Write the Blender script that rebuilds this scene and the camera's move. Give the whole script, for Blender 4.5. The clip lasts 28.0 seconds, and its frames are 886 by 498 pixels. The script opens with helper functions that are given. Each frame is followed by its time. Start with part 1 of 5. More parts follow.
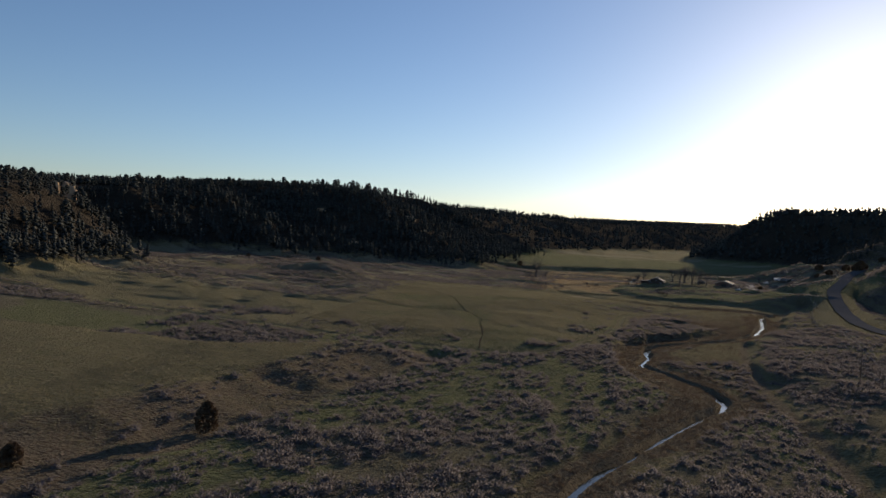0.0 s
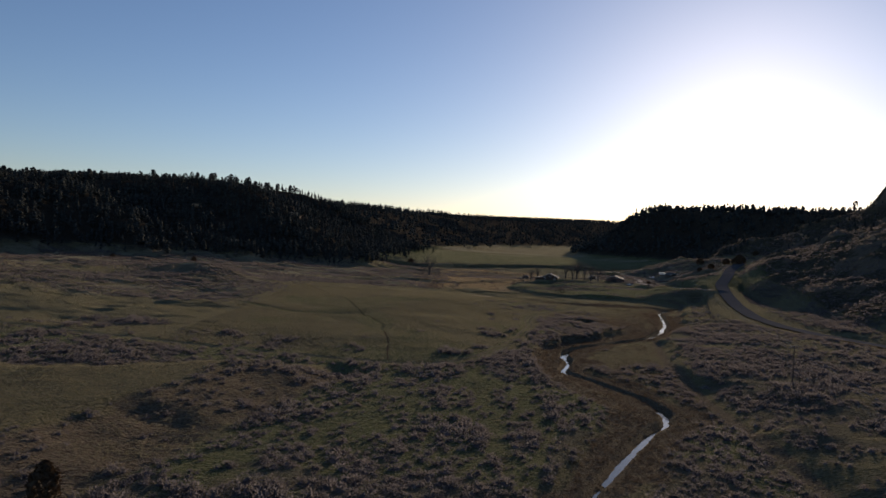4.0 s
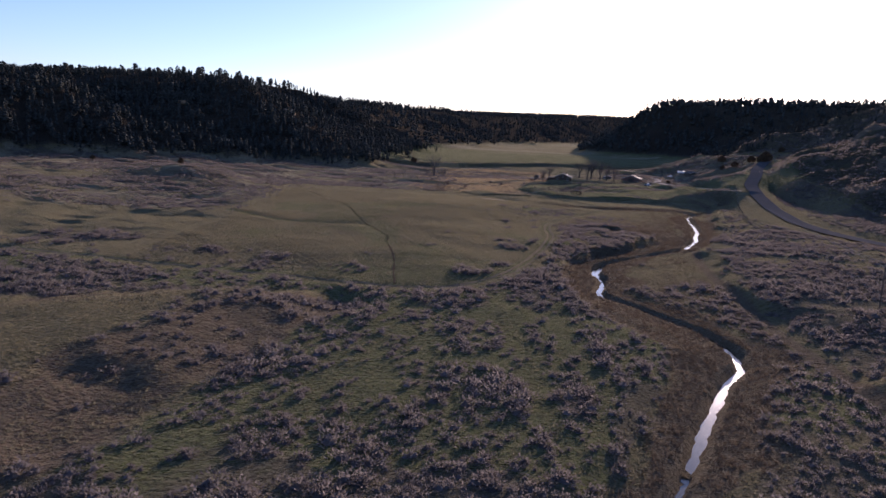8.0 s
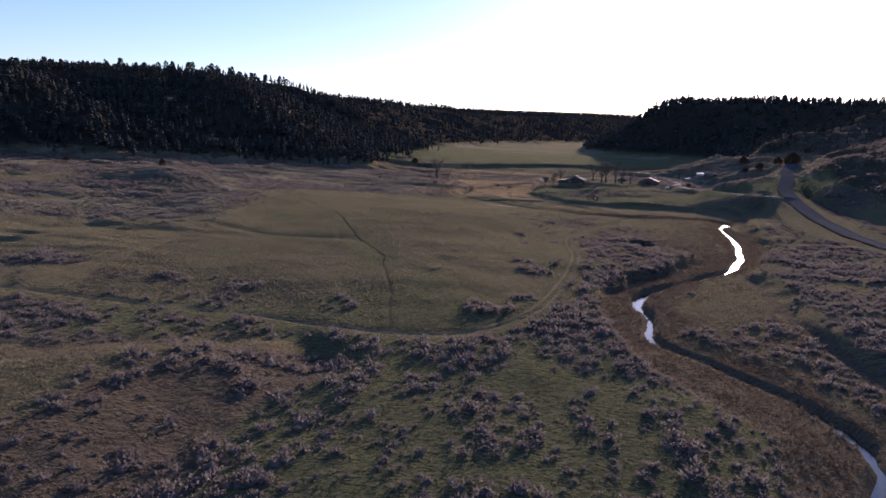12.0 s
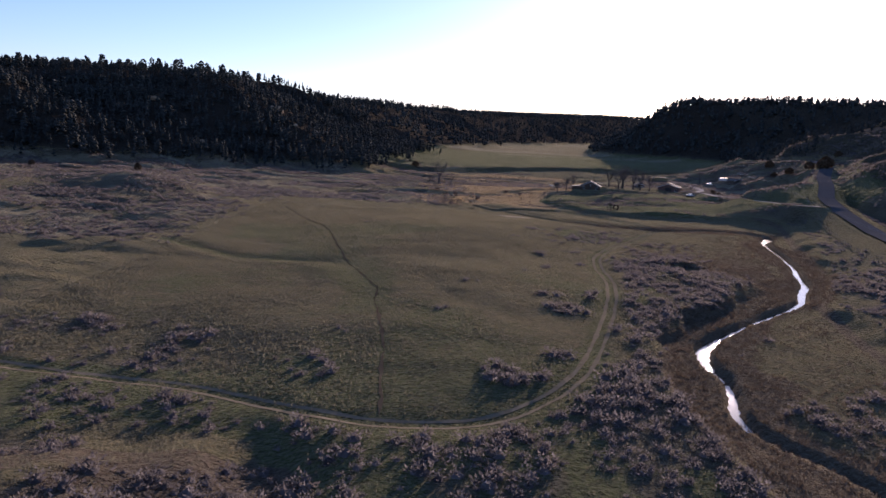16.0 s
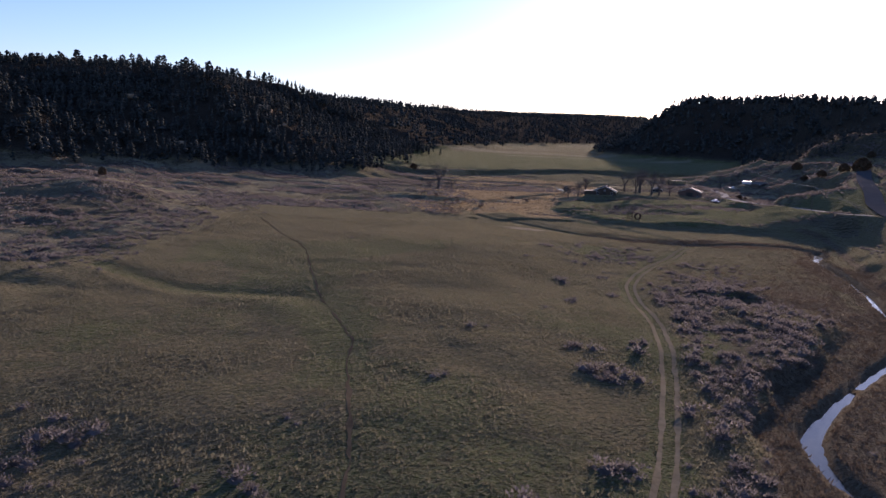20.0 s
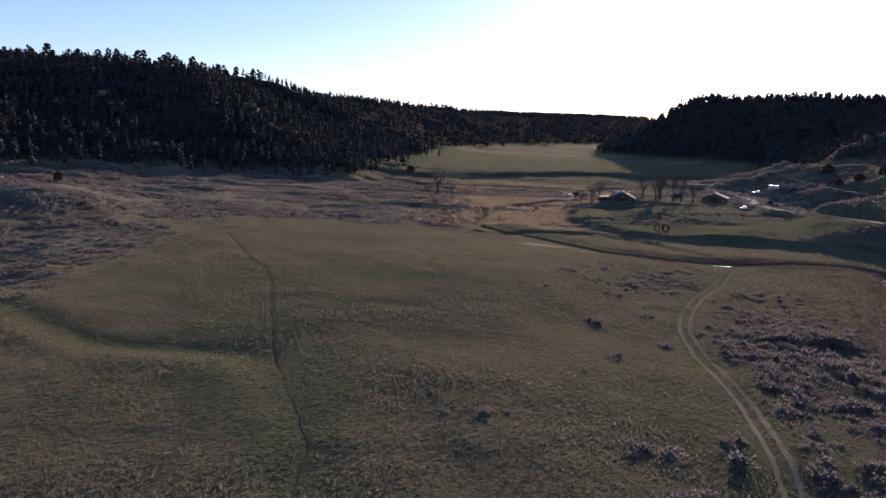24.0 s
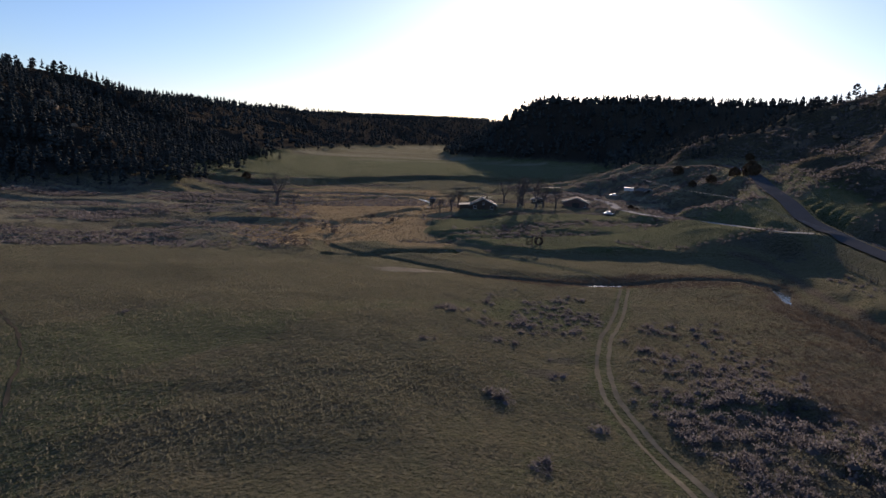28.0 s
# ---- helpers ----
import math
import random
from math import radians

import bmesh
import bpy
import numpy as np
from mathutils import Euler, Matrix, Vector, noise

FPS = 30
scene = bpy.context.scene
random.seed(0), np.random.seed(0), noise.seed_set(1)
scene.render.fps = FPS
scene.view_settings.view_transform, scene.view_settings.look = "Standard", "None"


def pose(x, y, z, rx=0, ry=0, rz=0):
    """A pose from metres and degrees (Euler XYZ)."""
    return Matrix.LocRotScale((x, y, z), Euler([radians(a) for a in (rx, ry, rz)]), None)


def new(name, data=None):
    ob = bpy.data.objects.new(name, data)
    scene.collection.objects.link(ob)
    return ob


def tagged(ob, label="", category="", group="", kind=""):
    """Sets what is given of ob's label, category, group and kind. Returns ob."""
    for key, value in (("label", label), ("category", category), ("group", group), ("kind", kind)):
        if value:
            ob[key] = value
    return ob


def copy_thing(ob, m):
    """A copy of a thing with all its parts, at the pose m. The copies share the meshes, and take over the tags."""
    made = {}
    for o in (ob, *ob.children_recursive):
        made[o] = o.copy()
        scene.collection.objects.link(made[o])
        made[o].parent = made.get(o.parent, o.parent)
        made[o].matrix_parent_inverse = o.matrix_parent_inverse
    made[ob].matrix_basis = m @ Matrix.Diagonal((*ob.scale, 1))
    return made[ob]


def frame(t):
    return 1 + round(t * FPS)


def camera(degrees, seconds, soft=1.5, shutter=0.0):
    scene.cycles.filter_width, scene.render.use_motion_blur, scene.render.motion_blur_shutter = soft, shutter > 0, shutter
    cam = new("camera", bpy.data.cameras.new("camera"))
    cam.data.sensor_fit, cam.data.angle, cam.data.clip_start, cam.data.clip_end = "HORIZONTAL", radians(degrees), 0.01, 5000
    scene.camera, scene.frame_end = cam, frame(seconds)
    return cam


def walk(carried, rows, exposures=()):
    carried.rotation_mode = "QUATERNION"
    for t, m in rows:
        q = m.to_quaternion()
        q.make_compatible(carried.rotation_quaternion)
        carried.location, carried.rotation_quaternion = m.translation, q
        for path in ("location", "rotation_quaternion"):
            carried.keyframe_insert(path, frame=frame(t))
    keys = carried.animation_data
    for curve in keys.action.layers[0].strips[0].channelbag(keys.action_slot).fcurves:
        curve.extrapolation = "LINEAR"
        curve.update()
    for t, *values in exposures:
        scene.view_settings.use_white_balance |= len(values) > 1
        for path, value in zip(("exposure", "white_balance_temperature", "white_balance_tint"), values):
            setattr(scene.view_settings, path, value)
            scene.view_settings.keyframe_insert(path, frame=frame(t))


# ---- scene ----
cam = camera(64.23, 28.0)
PATH = [
    (0, pose(9.94, -25.67, 34.37, 88.51, -3.38, 9.50)),
    (0.5, pose(8.44, -23.30, 34.29, 88.48, -3.31, 9.61)),
    (1, pose(6.99, -20.86, 34.20, 88.54, -3.27, 7.91)),
    (1.5, pose(5.62, -18.28, 34.11, 88.95, -3.24, 0.21)),
    (2, pose(4.39, -15.55, 34.03, 88.96, -3.18, -0.09)),
    (2.5, pose(3.37, -12.62, 33.96, 88.90, -3.15, -0.07)),
    (4.5, pose(0.23, 0.05, 33.73, 88.80, -3.04, -0.05)),
    (5, pose(-0.40, 3.40, 33.69, 87.48, -2.96, -0.02)),
    (5.5, pose(-0.89, 6.92, 33.66, 81.79, -2.85, -0.01)),
    (6, pose(-1.28, 10.59, 33.65, 81.41, -2.78, -0.01)),
    (6.5, pose(-1.58, 14.35, 33.67, 81.39, -2.75, -0.01)),
    (7, pose(-1.83, 18.23, 33.70, 80.79, -2.71, -0.02)),
    (7.5, pose(-2.04, 22.22, 33.77, 80.54, -2.69, -0.02)),
    (8, pose(-2.23, 26.30, 33.85, 80.53, -2.68, -0.01)),
    (8.5, pose(-2.42, 30.43, 33.95, 80.50, -2.68, -0.01)),
    (9, pose(-2.62, 34.61, 34.05, 80.52, -2.70, -0.01)),
    (9.5, pose(-2.85, 38.80, 34.14, 80.48, -2.70, 0.01)),
    (10, pose(-3.11, 42.99, 34.22, 80.45, -2.71, 0.02)),
    (10.5, pose(-3.37, 47.17, 34.28, 80.41, -2.73, 0.03)),
    (11, pose(-3.59, 51.38, 34.32, 80.39, -2.74, 0.03)),
    (11.5, pose(-3.76, 55.61, 34.35, 80.38, -2.74, 0.05)),
    (12, pose(-3.91, 59.86, 34.36, 80.38, -2.74, 0.06)),
    (12.5, pose(-4.07, 64.16, 34.35, 80.39, -2.75, 0.08)),
    (14.5, pose(-4.82, 81.72, 34.27, 80.45, -2.83, 0.14)),
    (15, pose(-4.96, 86.19, 34.25, 80.48, -2.83, 0.15)),
    (15.5, pose(-5.05, 90.70, 34.22, 80.50, -2.82, 0.14)),
    (16, pose(-5.10, 95.21, 34.19, 80.50, -2.82, 0.15)),
    (16.5, pose(-5.14, 99.72, 34.17, 80.53, -2.78, 0.16)),
    (17, pose(-5.16, 104.22, 34.14, 80.55, -2.75, 0.16)),
    (17.5, pose(-5.15, 108.72, 34.12, 80.57, -2.72, 0.16)),
    (18, pose(-5.09, 113.28, 34.10, 80.56, -2.71, 0.15)),
    (18.5, pose(-5.00, 117.86, 34.07, 80.56, -2.69, 0.18)),
    (19, pose(-4.88, 122.45, 34.03, 80.54, -2.66, 0.18)),
    (19.5, pose(-4.78, 127.07, 33.99, 80.54, -2.68, 0.18)),
    (20, pose(-4.72, 131.64, 33.93, 80.53, -2.68, 0.19)),
    (20.5, pose(-4.69, 136.14, 33.88, 80.51, -2.66, 0.18)),
    (21, pose(-4.70, 140.60, 33.84, 80.53, -2.65, 0.20)),
    (21.5, pose(-4.76, 145.08, 33.81, 80.53, -2.67, 0.19)),
    (23.5, pose(-5.11, 163.12, 33.75, 80.53, -2.69, 0.12)),
    (24, pose(-5.19, 167.67, 33.74, 80.54, -2.64, 0.08)),
    (24.5, pose(-5.23, 172.26, 33.74, 80.53, -2.59, 0.06)),
    (25, pose(-5.21, 176.88, 33.74, 80.53, -2.55, 0.04)),
    (25.5, pose(-5.11, 181.55, 33.75, 80.55, -2.55, 0.01)),
    (26, pose(-4.92, 186.26, 33.76, 80.62, -2.59, -1.04)),
    (26.5, pose(-4.68, 191.05, 33.78, 81.14, -2.61, -12.29)),
    (27, pose(-4.37, 195.87, 33.80, 81.17, -2.60, -12.30)),
    (27.5, pose(-4.00, 200.65, 33.81, 81.19, -2.57, -12.32)),
    (28, pose(-3.61, 205.40, 33.82, 81.23, -2.52, -12.38)),
]


EXPOSURES = [(0, 0.26, 6300, 17), (1.0, 0.2, 6300, 17), (2.0, 0.0, 6350, 20), (5.0, 0.0, 6300, 22), (5.6, 0.74, 5900, 36), (8.0, 0.90, 5800, 37), (26.0, 0.82, 5750, 35), (26.6, 0.42, 5800, 25), (28.0, 0.42, 5800, 25)]
walk(cam, PATH, EXPOSURES)

# ---------------------------------------------------------------- sky and sun
SUN_AZ, SUN_EL = 23.3, 10.8            # degrees clockwise from +y, and over the horizon
world = bpy.data.worlds.new("sky")
world.use_nodes = True
scene.world = world
wn = world.node_tree.nodes
sky = wn.new("ShaderNodeTexSky")
sky.sky_type, sky.sun_disc = 'NISHITA', False
sky.sun_elevation, sky.sun_rotation = radians(SUN_EL), radians(SUN_AZ)
sky.altitude, sky.air_density, sky.dust_density, sky.ozone_density = 1000, 1.0, 0.72, 2.8
world.node_tree.links.new(sky.outputs[0], wn["Background"].inputs[0])
wn["Background"].inputs[1].default_value = 0.098
sun = new("sun", bpy.data.lights.new("sun", 'SUN'))
sun.data.energy, sun.data.angle, sun.data.color = 4.8, radians(0.6), (1.0, 0.825, 0.57)
_a, _e = radians(SUN_AZ), radians(SUN_EL)
TO_SUN = Vector((math.sin(_a) * math.cos(_e), math.cos(_a) * math.cos(_e), math.sin(_e)))
sun.rotation_euler = TO_SUN.to_track_quat("Z", "Y").to_euler()


# ---------------------------------------------------------------- materials
def material(name, rough=0.9, spec=0.2, metal=0.0):
    m = bpy.data.materials.new(name)
    m.use_nodes = True
    b = m.node_tree.nodes["Principled BSDF"]
    b.inputs["Roughness"].default_value = rough
    b.inputs["Specular IOR Level"].default_value = spec
    b.inputs["Metallic"].default_value = metal
    return m, m.node_tree, b


def link(nt, a, b):
    nt.links.new(a, b)


def noise_node(nt, scale, detail=4.0, rough=0.6, coords=None):
    n = nt.nodes.new("ShaderNodeTexNoise")
    n.inputs["Scale"].default_value, n.inputs["Detail"].default_value, n.inputs["Roughness"].default_value = scale, detail, rough
    if coords is None:
        coords = nt.nodes.new("ShaderNodeTexCoord").outputs["Object"]
    link(nt, coords, n.inputs["Vector"])
    return n.outputs["Fac"]


def ramp(nt, fac, *stops):
    r = nt.nodes.new("ShaderNodeValToRGB")
    els = r.color_ramp.elements
    while len(els) < len(stops):
        els.new(0.5)
    for e, (p, c) in zip(els, stops):
        e.position, e.color = p, (*c, 1) if len(c) == 3 else c
    link(nt, fac, r.inputs[0])
    return r.outputs[0]


def mix(nt, fac, a, b, mode='MIX'):
    n = nt.nodes.new("ShaderNodeMix")
    n.data_type, n.blend_type = 'RGBA', mode
    for sock, v in ((n.inputs[0], fac), (n.inputs[6], a), (n.inputs[7], b)):
        if isinstance(v, (int, float)):
            sock.default_value = v
        elif isinstance(v, tuple):
            sock.default_value = (*v, 1)
        else:
            link(nt, v, sock)
    return n.outputs[2]


def math_node(nt, op, a, b=0.0):
    n = nt.nodes.new("ShaderNodeMath")
    n.operation = op
    for sock, v in ((n.inputs[0], a), (n.inputs[1], b)):
        if isinstance(v, (int, float)):
            sock.default_value = v
        else:
            link(nt, v, sock)
    return n.outputs[0]


def attr(nt, name):
    n = nt.nodes.new("ShaderNodeAttribute")
    n.attribute_name = name
    return n.outputs["Fac"]


def bump(nt, b, height, strength=0.5, dist=0.1):
    n = nt.nodes.new("ShaderNodeBump")
    n.inputs["Strength"].default_value, n.inputs["Distance"].default_value = strength, dist
    link(nt, height, n.inputs["Height"])
    link(nt, n.outputs[0], b.inputs["Normal"])


def ground_material():
    m, nt, b = material("dry_grassland", 1.0, 0.0)
    b.inputs["Sheen Weight"].default_value, b.inputs["Sheen Roughness"].default_value = 0.21, 0.45
    b.inputs["Sheen Tint"].default_value = (0.70, 0.65, 0.46, 1)
    fine, mid, wide = noise_node(nt, 1.9, 6, 0.7), noise_node(nt, 0.23, 5, 0.65), noise_node(nt, 0.03, 4, 0.6)
    dry = ramp(nt, fine, (0.36, (0.024, 0.019, 0.010)), (0.5, (0.104, 0.084, 0.041)), (0.64, (0.275, 0.222, 0.112)))
    dry = mix(nt, ramp(nt, mid, (0.35, (0, 0, 0)), (0.7, (1, 1, 1))), dry, (0.096, 0.090, 0.036))
    green = ramp(nt, fine, (0.37, (0.024, 0.030, 0.009)), (0.63, (0.098, 0.116, 0.033)))
    soil = ramp(nt, fine, (0.3, (0.042, 0.028, 0.021)), (0.7, (0.118, 0.080, 0.056)))
    orange = ramp(nt, fine, (0.25, (0.060, 0.043, 0.028)), (0.75, (0.140, 0.100, 0.064)))
    rock = ramp(nt, fine, (0.3, (0.085, 0.064, 0.048)), (0.7, (0.22, 0.175, 0.130)))
    # needle litter, its colour darkened to carry the hillsides' shade as well
    litter_shade = ramp(nt, fine, (0.3, (0.025, 0.021, 0.017)), (0.7, (0.066, 0.055, 0.044)))
    dirt = ramp(nt, fine, (0.3, (0.22, 0.175, 0.125)), (0.7, (0.36, 0.30, 0.22)))
    grey = ramp(nt, fine, (0.3, (0.036, 0.031, 0.021)), (0.7, (0.100, 0.084, 0.056)))

    def over(col, name, top):
        w = math_node(nt, 'ADD', attr(nt, name), math_node(nt, 'MULTIPLY', math_node(nt, 'SUBTRACT', mid, 0.5), 0.9))
        f = ramp(nt, w, (0.38, (0, 0, 0)), (0.62, (1, 1, 1)))
        return mix(nt, math_node(nt, 'MULTIPLY', f, ramp(nt, attr(nt, name), (0.02, (0, 0, 0)), (0.2, (1, 1, 1)))), col, top)

    col = over(dry, "sage", grey)
    col = over(col, "green", green)
    pale = ramp(nt, fine, (0.3, (0.085, 0.074, 0.047)), (0.7, (0.25, 0.220, 0.140)))
    col = over(col, "pale", pale)
    gold = ramp(nt, fine, (0.28, (0.20, 0.125, 0.056)), (0.72, (0.50, 0.335, 0.155)))
    col = over(col, "gold", gold)
    col = over(col, "orange", orange)
    col = over(col, "soil", soil)
    col = over(col, "litter_shade", litter_shade)
    col = over(col, "rock", rock)
    col = over(col, "dirt", dirt)
    col = mix(nt, 0.55, col, ramp(nt, wide, (0.3, (0.58, 0.58, 0.58)), (0.7, (1.12, 1.09, 1.03))), 'MULTIPLY')
    link(nt, math_node(nt, 'MULTIPLY', math_node(nt, 'SUBTRACT', 1.05, attr(nt, "litter_shade")), 0.4), b.inputs["Sheen Weight"])
    link(nt, col, b.inputs["Base Color"])
    h = math_node(nt, 'ADD', fine, math_node(nt, 'MULTIPLY', noise_node(nt, 0.95, 2, 0.5), 1.3))
    bump(nt, b, h, 1.0, 1.0)
    return m


def leaf_material(name, low, high, seed_scale=0.9, trans=0.25, rough=0.85, spec=0.15):
    """Foliage: its tone varies from clump to clump and over the plants; thin leaves let some light through."""
    m, nt, b = material(name, rough, spec)
    island = nt.nodes.new("ShaderNodeNewGeometry").outputs["Random Per Island"]
    n = noise_node(nt, seed_scale, 2, 0.6)
    f = math_node(nt, 'ADD', math_node(nt, 'MULTIPLY', island, 0.6), math_node(nt, 'MULTIPLY', n, 0.4))
    col = ramp(nt, f, (0.15, low), (0.85, high))
    link(nt, col, b.inputs["Base Color"])
    if trans:
        t = nt.nodes.new("ShaderNodeBsdfTranslucent")
        link(nt, col, t.inputs["Color"])
        mx = nt.nodes.new("ShaderNodeMixShader")
        mx.inputs[0].default_value = trans
        link(nt, b.outputs[0], mx.inputs[1])
        link(nt, t.outputs[0], mx.inputs[2])
        link(nt, mx.outputs[0], nt.nodes["Material Output"].inputs["Surface"])
    return m


def plain_material(name, low, high, scale=3.0, rough=0.85, spec=0.2, metal=0.0, relief=0.3, dist=0.02):
    m, nt, b = material(name, rough, spec, metal)
    n = noise_node(nt, scale, 5, 0.65)
    n2 = noise_node(nt, scale * 0.12, 3, 0.6)
    f = math_node(nt, 'ADD', math_node(nt, 'MULTIPLY', n, 0.6), math_node(nt, 'MULTIPLY', n2, 0.4))
    link(nt, ramp(nt, f, (0.3, low), (0.7, high)), b.inputs["Base Color"])
    if relief:
        bump(nt, b, n, relief, dist)
    return m


def water_material():
    m, nt, b = material("creek_water", 0.08, 0.5)
    b.inputs["Base Color"].default_value = (0.035, 0.038, 0.03, 1)
    bump(nt, b, noise_node(nt, 2.6, 4, 0.65), 0.2, 0.06)
    return m


M_GROUND = ground_material()
M_WATER = water_material()
M_SAGE = leaf_material("sagebrush_twigs", (0.072, 0.062, 0.058), (0.235, 0.206, 0.192), 0.5, 0.42)
M_TUFT = leaf_material("dry_grass_blades", (0.112, 0.105, 0.068), (0.225, 0.203, 0.134), 0.06, 0.55)
M_REED = leaf_material("russet_reeds", (0.085, 0.063, 0.042), (0.165, 0.122, 0.082), 0.1, 0.4)
M_PINE = leaf_material("pine_needles", (0.030, 0.033, 0.031), (0.068, 0.072, 0.066), 0.05, 0.0, 1.0, 0.0)
M_BARK = plain_material("pine_bark", (0.06, 0.04, 0.028), (0.16, 0.105, 0.07), 6)
M_TWIG = plain_material("grey_bark", (0.055, 0.047, 0.042), (0.135, 0.118, 0.104), 5)
M_JUNIPER = leaf_material("juniper_scales", (0.060, 0.040, 0.024), (0.115, 0.076, 0.044), 0.8, 0.12)
M_ASPHALT = plain_material("old_asphalt", (0.070, 0.069, 0.070), (0.108, 0.107, 0.107), 1.2, 1.0, 0.0, relief=0.25, dist=0.01)
M_GRAVEL = plain_material("pale_gravel", (0.34, 0.30, 0.245), (0.54, 0.49, 0.41), 2.0, 1.0, 0.0)
M_RUT = plain_material("bare_wheel_dirt", (0.115, 0.097, 0.064), (0.24, 0.202, 0.138), 1.2, 1.0, 0.0)
M_PATH = plain_material("trodden_soil", (0.060, 0.047, 0.031), (0.135, 0.107, 0.070), 1.2, 1.0, 0.0)
M_SANDSTONE = plain_material("tan_sandstone", (0.20, 0.14, 0.085), (0.46, 0.34, 0.22), 0.35, 1.0, 0.0, relief=0.9, dist=0.3)
M_WOOD = plain_material("weathered_wood", (0.060, 0.048, 0.037), (0.15, 0.122, 0.095), 4)
M_SIDING = plain_material("brown_board_siding", (0.045, 0.030, 0.022), (0.105, 0.072, 0.052), 2.5)
M_REDSIDE = plain_material("faded_red_boards", (0.085, 0.052, 0.042), (0.17, 0.110, 0.090), 2.5)
M_TIN = plain_material("weathered_roof_sheet", (0.085, 0.078, 0.074), (0.165, 0.155, 0.145), 1.5, 0.8, 0.15, 0.1, relief=0.1)
M_TRIM = plain_material("pale_trim_paint", (0.50, 0.47, 0.42), (0.68, 0.65, 0.60), 3)
M_DOOR = plain_material("dark_door_paint", (0.03, 0.027, 0.025), (0.07, 0.06, 0.055), 3)
M_GLASS, _nt, _b = material("window_glass", 0.04, 0.5)
_b.inputs["Base Color"].default_value = (0.03, 0.035, 0.04, 1)
M_WHITE = plain_material("white_vehicle_paint", (0.52, 0.52, 0.51), (0.64, 0.64, 0.63), 1.0, 0.55, 0.3, relief=0)
M_TYRE = plain_material("tyre_rubber", (0.012, 0.012, 0.012), (0.03, 0.03, 0.03), 8)
M_STEEL = plain_material("dark_rusty_steel", (0.03, 0.022, 0.018), (0.085, 0.055, 0.040), 5, 0.7, 0.3, 0.3)
M_WIRE = plain_material("bright_line_wire", (0.24, 0.235, 0.23), (0.34, 0.33, 0.32), 3, 0.8, 0.15, 0.0, relief=0)
M_HAY = plain_material("old_hay", (0.16, 0.12, 0.06), (0.34, 0.27, 0.14), 3)
M_WILLOW = leaf_material("bare_willow_twigs", (0.075, 0.055, 0.042), (0.20, 0.155, 0.12), 0.6, 0.15)


# ---------------------------------------------------------------- shape of the land
def sstep(a, b, v):
    u = np.clip((v - a) / (b - a), 0.0, 1.0)
    return u * u * (3 - 2 * u)


LATTICE = np.random.RandomState(7).rand(256, 256)


def vnoise(x, y):
    """Smooth value noise, 0 to 1, one cell a unit."""
    xi, yi = np.floor(x).astype(int), np.floor(y).astype(int)
    fx, fy = x - xi, y - yi
    fx, fy = fx * fx * (3 - 2 * fx), fy * fy * (3 - 2 * fy)
    a, b = LATTICE[xi & 255, yi & 255], LATTICE[(xi + 1) & 255, yi & 255]
    c, d = LATTICE[xi & 255, (yi + 1) & 255], LATTICE[(xi + 1) & 255, (yi + 1) & 255]
    return (a + (b - a) * fx) * (1 - fy) + (c + (d - c) * fx) * fy


def fbm(x, y, size, octaves=4):
    total, amp, s = 0.0, 0.5, 1.0 / size
    for k in range(octaves):
        total = total + amp * (vnoise(x * s + 17.3 * k, y * s + 9.1 * k) - 0.5)
        amp, s = amp * 0.5, s * 2.03
    return total * 2


def along(x, y, line):
    """Signed distance to a polyline (positive on its right) and its other columns there."""
    line = np.asarray(line, float)
    best = np.full(np.shape(x), 1e12)
    side, perp_best = np.zeros(np.shape(x)), np.zeros(np.shape(x))
    cols = [np.zeros(np.shape(x)) for _ in range(line.shape[1] - 2)]
    for p, q in zip(line[:-1], line[1:]):
        dx, dy = q[0] - p[0], q[1] - p[1]
        n2 = dx * dx + dy * dy
        u = np.clip(((x - p[0]) * dx + (y - p[1]) * dy) / n2, 0, 1)
        d2 = (x - p[0] - u * dx) ** 2 + (y - p[1] - u * dy) ** 2
        perp = ((x - p[0]) * dy - (y - p[1]) * dx) / math.sqrt(n2)
        near = d2 < best - 1e-6
        tie = (np.abs(d2 - best) <= 1e-6) & (np.abs(perp) > np.abs(perp_best))
        side = np.where(near | tie, np.sign(perp), side)
        perp_best = np.where(near | tie, perp, perp_best)
        for k in range(len(cols)):
            cols[k] = np.where(near, p[2 + k] + u * (q[2 + k] - p[2 + k]), cols[k])
        best = np.where(near, d2, best)
    return (np.sqrt(best) * np.where(side == 0, 1, side), *cols)


